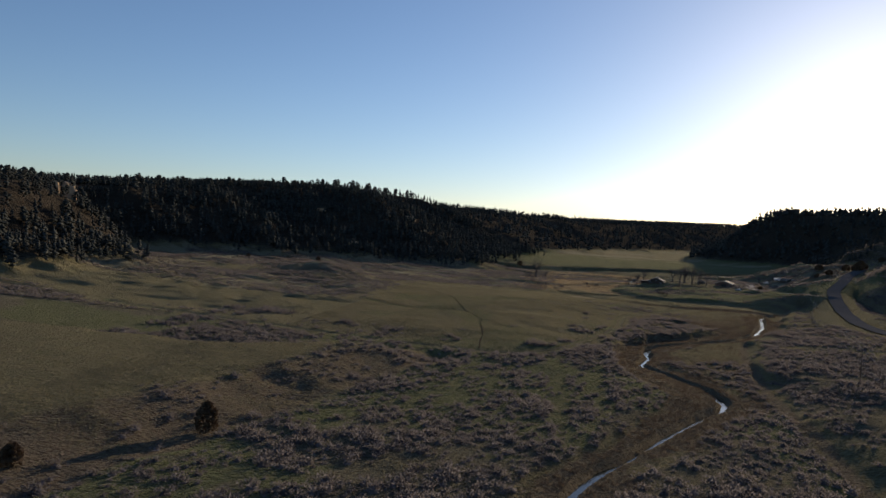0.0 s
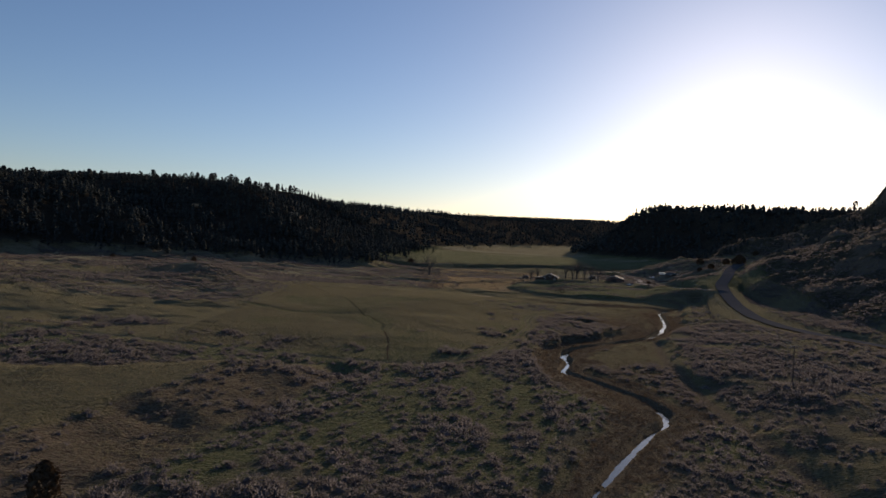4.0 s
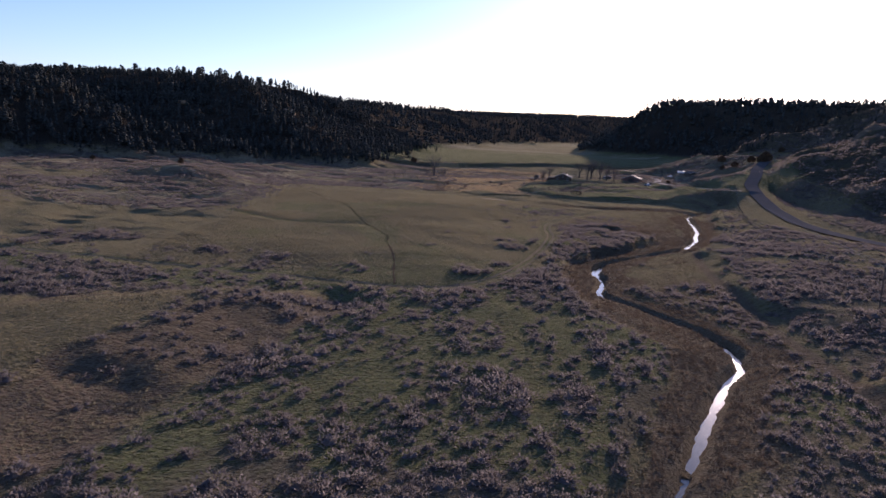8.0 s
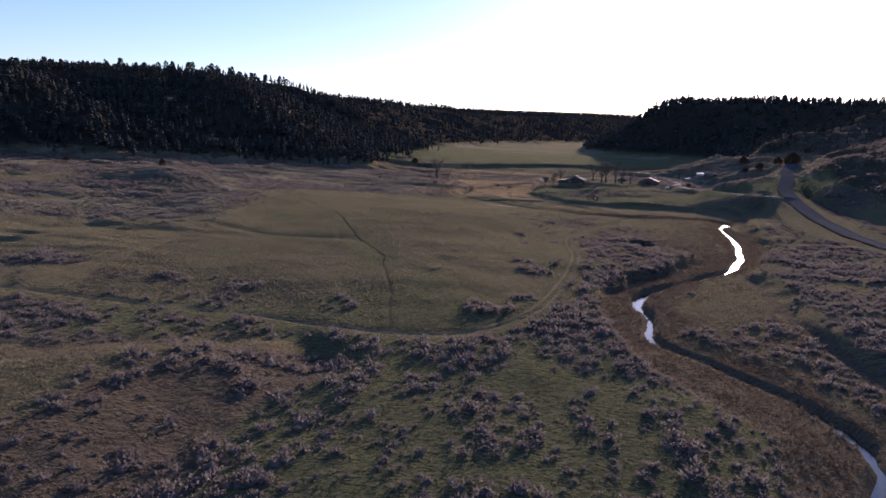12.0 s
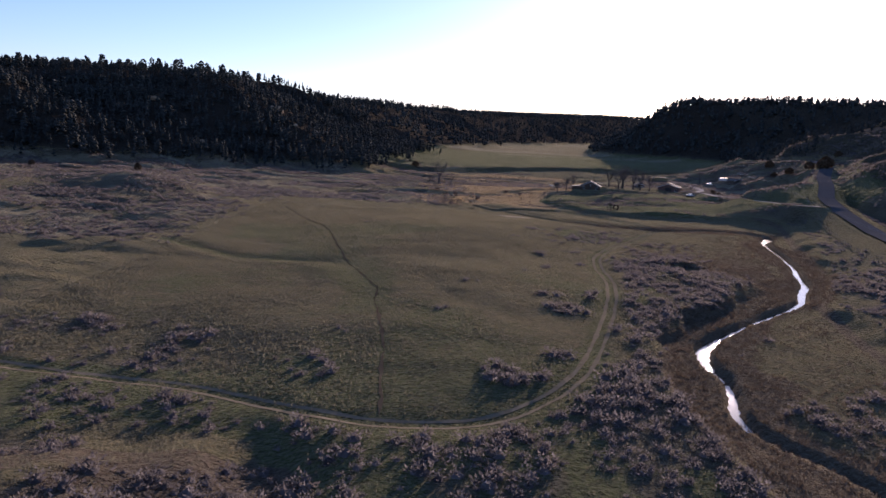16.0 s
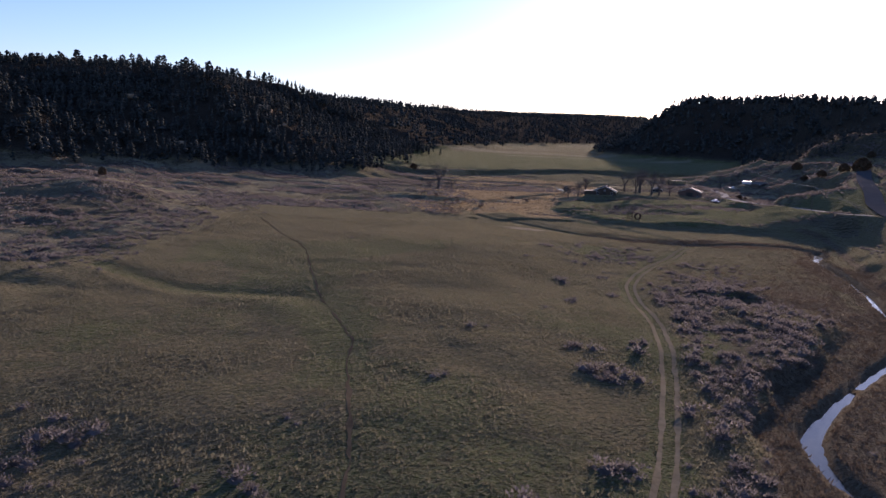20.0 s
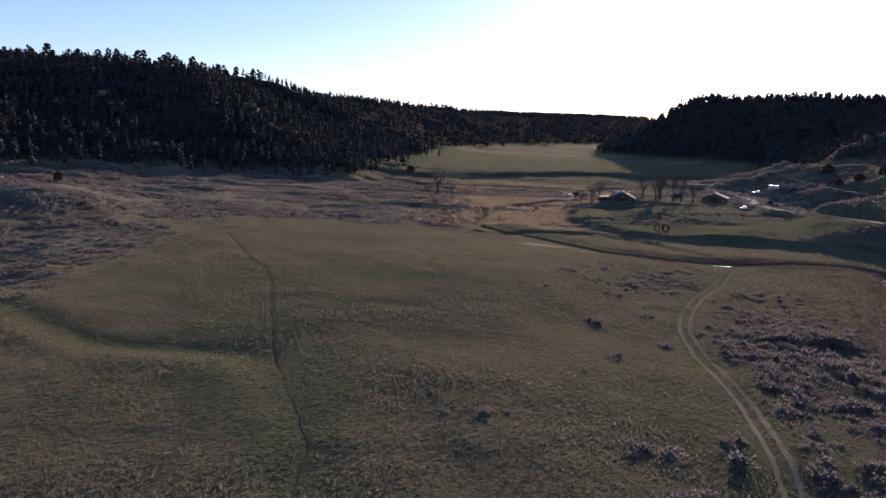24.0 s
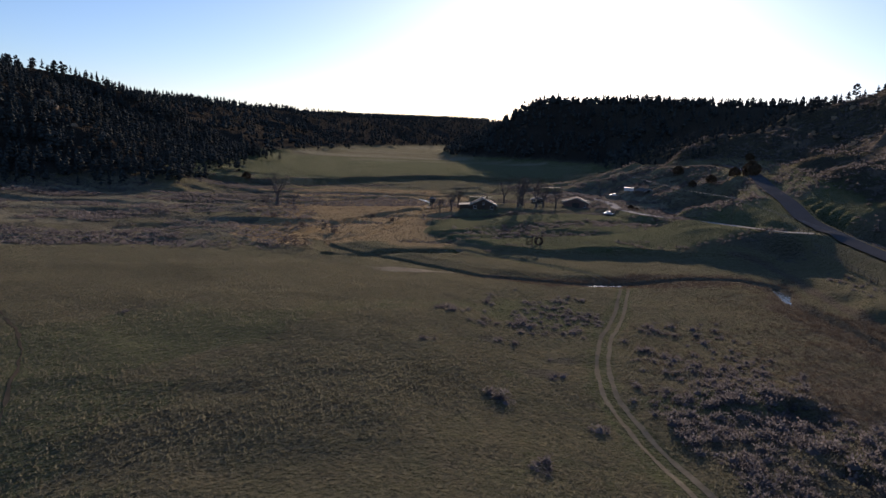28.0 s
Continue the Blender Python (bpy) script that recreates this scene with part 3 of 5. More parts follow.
# lone patches of sagebrush on the bench: x, y, radius
CLUMPS = [(-24.8, 192.6, 3.0), (-19.5, 188.5, 2.4), (-20.8, 186, 2.0), (-32, 176, 2.6), (-43.5, 187.5, 2.6), (4, 186.2, 2.0), (7, 183, 2.2), (14.7, 195.7, 2.4), (17.1, 225.3, 2.3), (19, 221.5, 1.8),
          (9.7, 251, 1.4), (3.6, 242.3, 1.6), (-5, 218, 1.7), (18, 224.5, 2.0), (-19.5, 204.6, 1.7), (-44, 203, 2.6), (16.6, 234.8, 1.8), (15.6, 260, 1.4), (27.5, 236, 2.2), (-60, 204, 4)]
MORE_CLUMPS = [(25.2, 327.5, 2.0), (37, 327, 2.6), (43.6, 336.6, 3.2), (38.2, 302.4, 2.6), (29, 311, 2.2), (50.5, 330, 3.6), (32.3, 296.4, 2.2), (22.8, 287, 2.0), (32, 277, 1.6), (21.6, 267.6, 1.4), (17, 307, 2.4), (56, 342, 3.4),
               (-98, 216, 7), (-70, 202, 5), (-69, 170, 3.5), (-51, 161, 3), (-33, 152, 3.5), (-52, 182, 3), (-86, 214, 5), (-30, 330, 2), (41, 318, 3), (46, 325, 2.6), (30, 320, 2)]


def masks(x, y):
    """Which growth covers the ground where, each 0 to 1."""
    tr, side = along(x, y, TRACK)[0], along(x, y, CREEK)[0]
    cr = np.abs(side)
    pocket = sstep(-0.6, 1.2, along(x, y, BRINK)[0]) * (side < 0) * sstep(60, 80, y) * sstep(300, 250, y)
    te, kn = along(x, y, TERRACE)[0], -along(x, y, KNOB)[0]
    up = along(x, y, UPPER)[0]
    slope = np.maximum(np.maximum(hill(x, y, WEST, 34), hill(x, y, NORTH, 30)), hill(x, y, EAST, 26))
    ro = along(x, y, ROAD)[0]
    flank = sstep(4, 18, ro - np.interp(y, [330, 450], [24, 6])) * sstep(250, 200, ro) * sstep(140, 220, y) * sstep(680, 620, y)
    slope = np.maximum(slope, 14 * flank)
    n1, n2 = fbm(x, y, 34, 4), fbm(x + 500, y + 70, 13, 3)
    east_of_track = np.where(y > 150, sstep(1, 7, tr), 1.0)
    north = np.where(y > 212, sstep(38, 16, tr + 12 * n2) * (0.8 - 0.36 * sstep(280, 310, y)), 1.0) * np.where((side > 0) & (y > 128), 0.38, 1.0)
    low = east_of_track * sstep(3, -3, kn) * sstep(4.5, 8, cr) * (te < 0) * (y < 366)
    low = low * (1 - pocket)
    basin = low * north
    clumps = sum(np.exp(-((x - cx) / (1.4 * r)) ** 2 - ((y - cy) / r) ** 2) for cx, cy, r in CLUMPS + MORE_CLUMPS)
    knob_scrub = 0.30 * sstep(-2, 3, kn) * sstep(26, 12, kn) * (y < 165) * sstep(-0.12, 0.1, n2)
    right_bank = 0.95 * sstep(2, 8, te) * (y < 402) * sstep(8, 14, np.abs(along(x, y, ROAD)[0]))
    west_flat = sstep(-62, -95, x + 18 * n1) * sstep(252, 288, y - 24 * n1) * sstep(700, 560, y)
    north_flat = sstep(25, -15, x + 20 * n1) * sstep(398, 412, y) * sstep(640, 600, y)
    swale = sstep(0.5, 4, -tr) * sstep(150, 175, y) * sstep(212, 196, y + 0.12 * (x + 60)) * sstep(-28, -44, x)
    spur = sstep(118, 140, x) * sstep(228, 200, x) * sstep(425, 445, y) * sstep(650, 600, y) * (np.abs(along(x, y, DRIVE)[0]) > 3)
    pale = np.clip((0.45 * west_flat + 0.4 * north_flat) * (1 + 2.2 * n2) + 0.5 * spur + 0.3 * swale + 0.7 * sstep(900, 960, y) * sstep(0.0, 0.15, flat_streak(x * 0.5, y * 0.5)), 0, 1) * (slope < 5)
    sage = np.clip(0.9 * basin + 0.85 * clumps + 0.42 * np.exp(-((x - 48) / 15) ** 2 - ((y - 330) / 17) ** 2) + knob_scrub + 0.55 * spur + 0.62 * right_bank + 0.62 * west_flat + 0.6 * north_flat + 0.5 * swale + 0.9 * np.exp(-((x + 128 + 0.35 * (y - 375)) / 24) ** 2 - ((y - 375) / 48) ** 2), 0, 1)
    sage = np.clip(sage + 0.8 * (n1 + 0.5 * n2) * (sage > 0.15), 0, 1) * (slope < 6)
    streak = sstep(0.02, 0.2, flat_streak(x, y)) * sstep(395, 420, y) * sstep(1500, 1200, y)
    sage = np.clip(sage + 0.75 * streak * (slope < 4) * (np.abs(along(x, y, ROAD)[0]) > 8), 0, 1)
    lanes = sum(np.exp(-(along(x, y, line)[0] / 1.5) ** 2) for line in LANES)
    sage = sage * (1 - 0.85 * np.clip(lanes, 0, 1))
    green = np.clip(0.9 * lanes + basin * (0.34 + 2.1 * n1) + 0.85 * np.exp(-(along(x, y, DRAW)[0] / 3.8) ** 2) + 0.7 * np.exp(-((x + 20) / 6) ** 2 - ((y - 238) / 13) ** 2) + 0.6 * np.exp(-((x - 51) / 13) ** 2 - ((y - 334) / 15) ** 2) + 0.85 * np.exp(-(tr / 2.3) ** 2)
                    + 0.95 * sstep(0, 4, te) * sstep(396, 404, y) * (x > 40) * sstep(500, 470, y) + 1.0 * sstep(0, 12, up) * (y > 600) * sstep(1080, 980, y) + 0.5 * np.exp(-((tr - 3) / 5) ** 2) * (y < 200) + (0.30 + 0.25 * sstep(285, 235, y) + 0.9 * n1) * (tr < 0) * sstep(170, 178, y) * sstep(345, 315, y) * sstep(-75, -55, x) + 0.25 * (n1 > 0.12), 0, 1)
    orange = np.clip(0.6 * pocket + 1.0 * sstep(8.5, 2.5, cr + 7 * n2) * (y < 372) 
                     + 0.7 * low * (1 - north) * (0.8 + n1), 0, 1)
    gold = np.clip(1.5 * sstep(-16, -2, x + 20 * n2) * sstep(100, 80, x + 15 * n1) * sstep(405, 425, y + 10 * n2) * sstep(640, 600, y + 40 * n1) * (te < 2) * (0.9 + 0.6 * n2), 0, 1)
    soil = np.clip(0.95 * sstep(-3, 2, kn + 5 * n2) * sstep(24, 13, kn + 8 * n1) * (y < 162) * (x > -75) + 0.9 * np.exp(-((te - 1.2) / 1.6) ** 2) * (y < 392) + np.exp(-(along(x, y, BRINK)[0] / 1.4) ** 2) * sstep(160, 170, y) * sstep(250, 238, y), 0, 1)
    east = np.maximum(hill(x, y, EAST, 26), 14 * flank)
    rock = np.clip(sstep(4, 14, east) * (0.42 + 1.5 * fbm(x + 40, y, 20, 4)) + sstep(4, 14, slope) * (-0.12 + 0.9 * fbm(x + 40, y, 22, 4)), 0, 1)
    # covers every hill slope, so the dark tone also stands in for shade
    litter_shade = np.clip(sstep(3, 9, slope) * 0.95 - 0.35 * sstep(3, 9, east), 0, 1)
    dirt = np.clip(0.45 * sstep(115, 135, x) * sstep(478, 500, y) * sstep(600, 580, y) * (x < 178) + 0.8 * np.exp(-((x - 27) / 14) ** 2 - ((y - 374) / 5) ** 2), 0, 1)
    return dict(sage=sage, green=green, orange=orange, soil=soil, gold=gold, rock=rock, dirt=dirt, litter_shade=litter_shade, pale=pale, slope=slope, creek=cr, track=tr)


def build_ground():
    xs = spread(-30, 100, 1.0, -170, 230, 1.025, 2.6)
    xs = np.concatenate([spread(xs[0], xs[0] + 1, 2.5, -2600, xs[0])[:-2], xs, spread(xs[-1] - 1, xs[-1], 2.5, xs[-1] - 1, 2600)[1:][1:]])
    ys = spread(52, 410, 1.3, 52, 760, 1.02, 1.9)
    ys = np.concatenate([spread(ys[0], ys[0] + 1, 1.5, -900, ys[0])[:-2], ys, spread(ys[-1] - 1, ys[-1], 2.0, ys[-1] - 1, 1600, 1.06, 8.0)[2:], np.arange(1625, 4720, 40.0)])
    xs, ys = np.unique(np.round(xs, 3)), np.unique(np.round(ys, 3))
    gx, gy = np.meshgrid(xs, ys)
    x, y = gx.ravel(), gy.ravel()
    nx, ny = len(xs), len(ys)
    i = (np.arange(ny - 1)[:, None] * nx + np.arange(nx - 1)[None]).ravel()
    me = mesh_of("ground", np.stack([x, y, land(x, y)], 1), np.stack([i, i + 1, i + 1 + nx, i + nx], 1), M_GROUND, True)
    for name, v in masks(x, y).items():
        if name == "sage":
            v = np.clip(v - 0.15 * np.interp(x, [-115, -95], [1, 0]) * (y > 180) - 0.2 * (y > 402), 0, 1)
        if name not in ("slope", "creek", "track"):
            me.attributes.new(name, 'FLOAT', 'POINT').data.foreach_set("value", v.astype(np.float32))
    return tagged(new("ground", me), "dry grass and sagebrush valley floor between wooded hills", "ground", "", "structure")


def resample(line, step, soft=6.0):
    line = np.asarray(line, float)
    d = np.r_[0, np.cumsum(np.hypot(*np.diff(line[:, :2], axis=0).T))]
    s = np.arange(0, d[-1], step)
    # smooth corners by a short moving average of the dense line
    out = np.stack([np.interp(s, d, line[:, k]) for k in range(line.shape[1])], 1)
    k = max(1, int(soft / step))
    pad = np.concatenate([np.repeat(out[:1], k, 0), out, np.repeat(out[-1:], k, 0)])
    ker = np.ones(2 * k + 1) / (2 * k + 1)
    return np.stack([np.convolve(pad[:, c], ker, 'valid') for c in range(out.shape[1])], 1)


def ribbon(name, line, lo, hi, lift, mat, across=3, step=1.0, height=None, wobble=0.0, soft=6.0):
    """A strip along a line from lo to hi metres beside it, laid on the ground."""
    p = resample(line, step, soft)
    t = np.gradient(p[:, :2], axis=0)
    t /= np.linalg.norm(t, axis=1)[:, None] + 1e-9
    nrm = np.stack([t[:, 1], -t[:, 0]], 1)
    w = np.linspace(0, 1, across)
    lo_, hi_ = np.broadcast_to(lo, len(p)).astype(float), np.broadcast_to(hi, len(p)).astype(float)
    jig = wobble * fbm(p[:, 0] * 1.0, p[:, 1], 2.5, 3)
    jig2 = wobble * fbm(p[:, 0] + 90.0, p[:, 1], 2.5, 3)
    off = (lo_ + jig)[:, None] * (1 - w) + (hi_ + jig2)[:, None] * w
    x = p[:, 0:1] + nrm[:, 0:1] * off
    y = p[:, 1:2] + nrm[:, 1:2] * off
    z = land(x, y) + lift if height is None else height(x, y)
    n = len(p)
    i = (np.arange(n - 1)[:, None] * across + np.arange(across - 1)[None]).ravel()
    return new(name, mesh_of(name, np.stack([x, y, z], -1).reshape(-1, 3), np.stack([i, i + 1, i + 1 + across, i + across], 1), mat, True))


build_ground()
creek = np.asarray(CREEK, float)
_w = 0.80 * resample(creek, 1.0, 1.6)[:, 2]
tagged(ribbon("creek_water", creek[:, :2], -_w * 0.5 - 0.7, _w * 0.5 + 0.7, 0, M_WATER, 3, 1.0, lambda x, y: water_level(y), 0.0, 1.6), "narrow shining creek winding through the pasture", "creek", "", "structure")
tagged(ribbon("road", np.asarray(ROAD)[:, :2], -3.4, 3.4, 0.0, M_ASPHALT, 7, 2.0, lambda x, y: land(x, y) + 0.2 + 0.5 * sstep(4.2, 2.6, np.abs(along(x, y, ROAD)[0]))), "grey two-lane asphalt county road", "road", "", "structure")
tagged(ribbon("driveway", np.asarray(DRIVE)[:, :2], -2.1, 2.1, 0.07, M_GRAVEL, 5, 1.5, None, 0.5), "pale gravel farm driveway", "driveway", "", "structure")
for lo, hi in ((-1.2, -0.55), (0.55, 1.2)):
    tagged(ribbon("wheel_rut", TRACK, lo, hi, 0.05, M_RUT, 3, 0.7, None, 0.22, 4.0), "bare wheel rut of a two-track farm trail", "farm track", "ruts of the farm track", "structure")
COWPATH = [(-11, 172), (-11.3, 177), (-12, 183), (-12.4, 192), (-12.6, 197), (-13.8, 205), (-15, 214), (-16.2, 221), (-17, 226), (-17, 233.5), (-20, 242), (-26.5, 260), (-33, 285), (-37, 302), (-39, 310), (-43.3, 321), (-49.4, 332), (-66, 369)]
tagged(ribbon("cattle_path", COWPATH, -0.2, 0.2, 0.04, M_PATH, 3, 0.7, None, 0.5, 2.5), "narrow trodden cattle path through dry grass", "path", "", "structure")

# ---------------------------------------------------------------- growth
rs = np.random.RandomState(3)


def sow(n, box, keep):
    """n random places in a box, thinned by keep(masks) 0 to 1."""
    x, y = box[0] + (box[1] - box[0]) * rs.rand(n), box[2] + (box[3] - box[2]) * rs.rand(n)
    m = masks(x, y)
    ok = rs.rand(n) < keep(x, y, m)
    return x[ok], y[ok]


SAGES = [sage_template(20 + k, 68) for k in range(6)]
FAR_SAGES = [sage_template(30 + k, 14, False) for k in range(6)]
TUFTS = [tuft_template(40 + k) for k in range(6)]
REEDS = [tuft_template(50 + k, 4, 0.085, 0.5) for k in range(6)]
off_track = lambda m: (np.abs(m["track"]) > 2.0) * (m["creek"] > 2.5)

# sagebrush near the flight line, and thinner far off
x, y = sow(68000, (-110, 215, -20, 372), lambda x, y, m: sstep(-20, 50, y) * np.clip(m["sage"] * (1.2 + 0.9 * sstep(150, 170, y) * sstep(300, 270, y) * sstep(8, 16, x)) - 0.12, 0, 1) * sstep(-0.5, 0.02, fbm(x + 71, y, 7.5, 2)) * (1 - 0.4 * (m["green"] > 0.85)) * off_track(m) * (m["orange"] < 0.85))
big = rs.rand(len(x)) ** 2.4 * (0.75 + 0.5 * sstep(-0.1, 0.2, fbm(x + 11, y, 16, 2)))
big = big * (1 - 0.35 * sstep(270, 300, y))
scatter("sagebrush", SAGES, rows_of(x, y, rs, 1.25 + 2.3 * big, 0.62 + 0.95 * big, 6, 0.08), M_SAGE, "grey twiggy sagebrush covering the low ground", "sagebrush")
x, y = sow(110000, (-260, 240, 190, 660), lambda x, y, m: np.clip(m["sage"] - 0.1, 0, 1) * sstep(-0.3, 0.05, fbm(0.6 * x + 71, y, 14, 3)) * ((x < -110) | (y > 372)) * off_track(m))
scatter("far_sagebrush", FAR_SAGES, rows_of(x, y, rs, 1.3 + 1.5 * rs.rand(len(x)), 0.6 + 0.6 * rs.rand(len(x)), 6, 0.06), M_SAGE, "grey sagebrush on the flat below the wooded hills", "sagebrush")
# dry grass: thick under the flight line, thinning away from it
def grass_keep(x, y, m):
    fade = sstep(-230, -70, x) * sstep(500, 380, y) * sstep(170, 100, x) * np.where((x > 44) & (y < 250), 0.25, 1.0)
    return np.clip(0.95 - 0.75 * m["sage"] - 0.55 * m["green"] - 0.45 * m["soil"], 0.08, 1) * fade * (np.abs(np.abs(m["track"]) - 0.87) > 0.22) * (np.abs(along(x, y, COWPATH)[0]) > 0.55) * (m["dirt"] < 0.45) * (m["creek"] > 2.2) * (m["orange"] < 0.5) * (m["slope"] < 8)


xs_, ys_ = [], []
for n, box in ((440000, (-75, 62, 60, 380)), (52000, (-230, -75, 50, 440)), (26000, (-75, 150, 380, 480)), (30000, (62, 150, 60, 380))):
    x, y = sow(n, box, grass_keep)
    xs_.append(x), ys_.append(y)
x, y = np.concatenate(xs_), np.concatenate(ys_)
lush = np.clip(1.0 + 0.5 * fbm(x, y, 14, 3), 0.7, 1.4)
big = 1 + 0.5 * rs.rand(len(x)) ** 4
scatter("dry_grass", TUFTS, rows_of(x, y, rs, (0.30 + 0.36 * rs.rand(len(x))) * lush * big, (0.12 + 0.16 * rs.rand(len(x))) * lush * big, 6, 0.03), M_TUFT, "short dry pasture grass in clumps", "grass")
# russet reeds along the creek
x, y = sow(120000, (5, 130, 55, 372), lambda x, y, m: m["orange"] * (m["creek"] > 1.7))
x2, y2 = sow(16000, (-15, 100, 420, 645), lambda x, y, m: 0.7 * m["gold"] * (m["creek"] > 1.7))
x, y = np.r_[x, x2], np.r_[y, y2]
scatter("creek_reeds", REEDS, rows_of(x, y, rs, 0.6 + 0.5 * rs.rand(len(x)), 0.22 + 0.28 * rs.rand(len(x)), 6, 0.03), M_REED, "russet reeds and dead grass along the creek", "reeds")


# woods
def wood(name, n, box, keep, lo, hi, label, shapes):
    x, y = sow(n, box, keep)
    h = lo + (hi - lo) * rs.rand(len(x)) ** 0.8
    r = rows_of(x, y, rs, h * (0.75 + 0.4 * rs.rand(len(x))), h, len(shapes), 0.2)
    return scatter(name, shapes, r, M_PINE, label, "pine wood")


PINES = [pine_template(60 + k, 6, (0.8, 1.0, 1.2, 0.7)[k % 4]) for k in range(12)]
FAR_PINES = [pine_template(80 + k, 3, (1.0, 1.2, 1.4)[k % 3]) for k in range(8)]
wood("pine_wood_west", 23000, (-420, 20, 150, 1000), lambda x, y, m: sstep(1.2, 6, m["slope"]) * (0.82 + 0.8 * fbm(x, y, 60, 3)) * (1 - 0.88 * sstep(34, 18, np.abs(along(x, y, WEST)[0]))) * (1 - 0.92 * np.exp(-((x + 306) / 17) ** 2 - ((y - 396) / 20) ** 2)) * (x < 60), 4.5, 9.5, "dark ponderosa pine wood on the shaded hillside", PINES)
wood("pine_wood_far", 10000, (-420, 900, 1000, 3300), lambda x, y, m: sstep(1.5, 6, m["slope"]) * (1.0 + fbm(x, y, 60, 3)), 8.0, 14.0, "distant dark pine wood on the valley's far slopes", FAR_PINES)
wood("pine_wood_north", 7500, (200, 1100, 780, 1500), lambda x, y, m: sstep(5, 14, m["slope"]) * (0.85 + fbm(x, y, 60, 3)), 7.0, 12.5, "pine wood on the hazy hill against the light", FAR_PINES)
wood("nose_pines", 900, (225, 420, 600, 900), lambda x, y, m: sstep(3, 10, m["slope"]) * 0.9, 5.0, 9.0, "pines on the low nose of the eastern hill", PINES)
wood("scattered_junipers", 3200, (170, 520, 150, 640), lambda x, y, m: sstep(10, 26, m["slope"]) * np.clip(0.32 + 1.3 * fbm(x, y, 50, 3), 0, 1), 2.0, 5.5, "scattered low junipers on the rocky hillside", PINES)
x, y = sow(28000, (140, 430, 130, 650), lambda x, y, m: sstep(1, 6, m["slope"]) * np.clip(0.55 + 1.3 * fbm(x + 33, y, 24, 3), 0, 1) * (np.abs(along(x, y, ROAD)[0]) > 8) + 0.8 * (x > 150) * (x < 260) * sstep(430, 450, y) * sstep(-0.1, 0.1, fbm(x, y, 12, 3)) * (np.abs(along(x, y, ROAD)[0]) > 6))
scatter("hillside_brush", FAR_SAGES, rows_of(x, y, rs, 1.3 + 1.7 * rs.rand(len(x)), 0.8 + 0.9 * rs.rand(len(x)), 6, 0.1), M_SAGE, "grey brush on the rocky shaded hillside", "brush")


# ---------------------------------------------------------------- things: helpers
def at(x, y, lift=0.0):
    return float(land(np.array([x], float), np.array([y], float))[0]) + lift


def part(name, bm, mat, parent, label=""):
    """Links a bmesh (or a finished mesh) as one mesh under a thing or part."""
    if isinstance(bm, bpy.types.Mesh):
        me = bm
    else:
        me = bpy.data.meshes.new(name)
        bm.to_mesh(me)
        bm.free()
    if mat and not me.materials:
        me.materials.append(mat)
    ob = new(name, me)
    ob.parent = parent
    if label:
        ob["label"] = label
    return ob


def thing(name, x, y, z, turn, label, category, group=""):
    ob = new(name)
    ob.empty_display_size = 0.3
    ob.matrix_basis = pose(x, y, z, 0, 0, turn)
    return tagged(ob, label, category, group)


def box(bm, x0, x1, y0, y1, z0, z1, bevel=0.0):
    r = bmesh.ops.create_cube(bm, size=1)
    for v in r["verts"]:
        v.co = Vector((x0 + (v.co.x + 0.5) * (x1 - x0), y0 + (v.co.y + 0.5) * (y1 - y0), z0 + (v.co.z + 0.5) * (z1 - z0)))
    if bevel:
        bmesh.ops.bevel(bm, geom=list({e for v in r["verts"] for e in v.link_edges}), offset=bevel, segments=1, affect='EDGES')
    return bm


def boxed(*a, bevel=0.02):
    return box(bmesh.new(), *a, bevel)


def prism(bm, points, y0, y1):
    """A solid with the outline points (x, z), from y0 to y1."""
    a = [bm.verts.new((x, y0, z)) for x, z in points]
    b = [bm.verts.new((x, y1, z)) for x, z in points]
    n = len(points)
    bm.faces.new(a)
    bm.faces.new(b[::-1])
    for i in range(n):
        bm.faces.new((a[(i + 1) % n], a[i], b[i], b[(i + 1) % n]))
    bmesh.ops.recalc_face_normals(bm, faces=bm.faces[:])
    return bm


def tube(bm, p, q, r0, r1, sides=6):
    """A tapered round bar from p to q."""
    p, q = Vector(p), Vector(q)
    axis = q - p
    m = Matrix.Translation(p) @ axis.to_track_quat("Z", "Y").to_matrix().to_4x4() @ Matrix.Translation((0, 0, axis.length / 2))
    bmesh.ops.create_cone(bm, cap_ends=True, segments=sides, radius1=r0, radius2=r1, depth=axis.length, matrix=m)
    return bm


def tubes(bars, sides=6):
    bm = bmesh.new()
    for p, q, r0, r1 in bars:
        tube(bm, p, q, r0, r1, sides)
    return bm


# ---------------------------------------------------------------- rocks
def rock_mesh(seed, sx, sy, sz, mat):
    """A blocky weathered sandstone lump, flat-bedded."""
    r = random.Random(seed)
    bm = bmesh.new()
    bmesh.ops.create_icosphere(bm, subdivisions=3, radius=1)
    off = Vector((r.uniform(0, 50), r.uniform(0, 50), r.uniform(0, 50)))
    for v in bm.verts:
        n = v.co.copy()
        q = Vector([math.copysign(abs(c) ** 0.55, c) for c in n])
        k = 1 + 0.28 * noise.noise(n * 1.3 + off) + 0.16 * noise.noise(n * 3.7 + off)
        q = q * k
        q.z += 0.10 * math.sin(q.z * 9 + 2 * noise.noise(n * 2 + off))
        v.co = Vector((q.x * sx, q.y * sy, q.z * sz))
    me = bpy.data.meshes.new("sandstone_block")
    bm.to_mesh(me)
    bm.free()
    me.materials.append(mat)
    return me


ROCKS = [rock_mesh(s, 1, 1, 1, M_SANDSTONE) for s in range(5)]


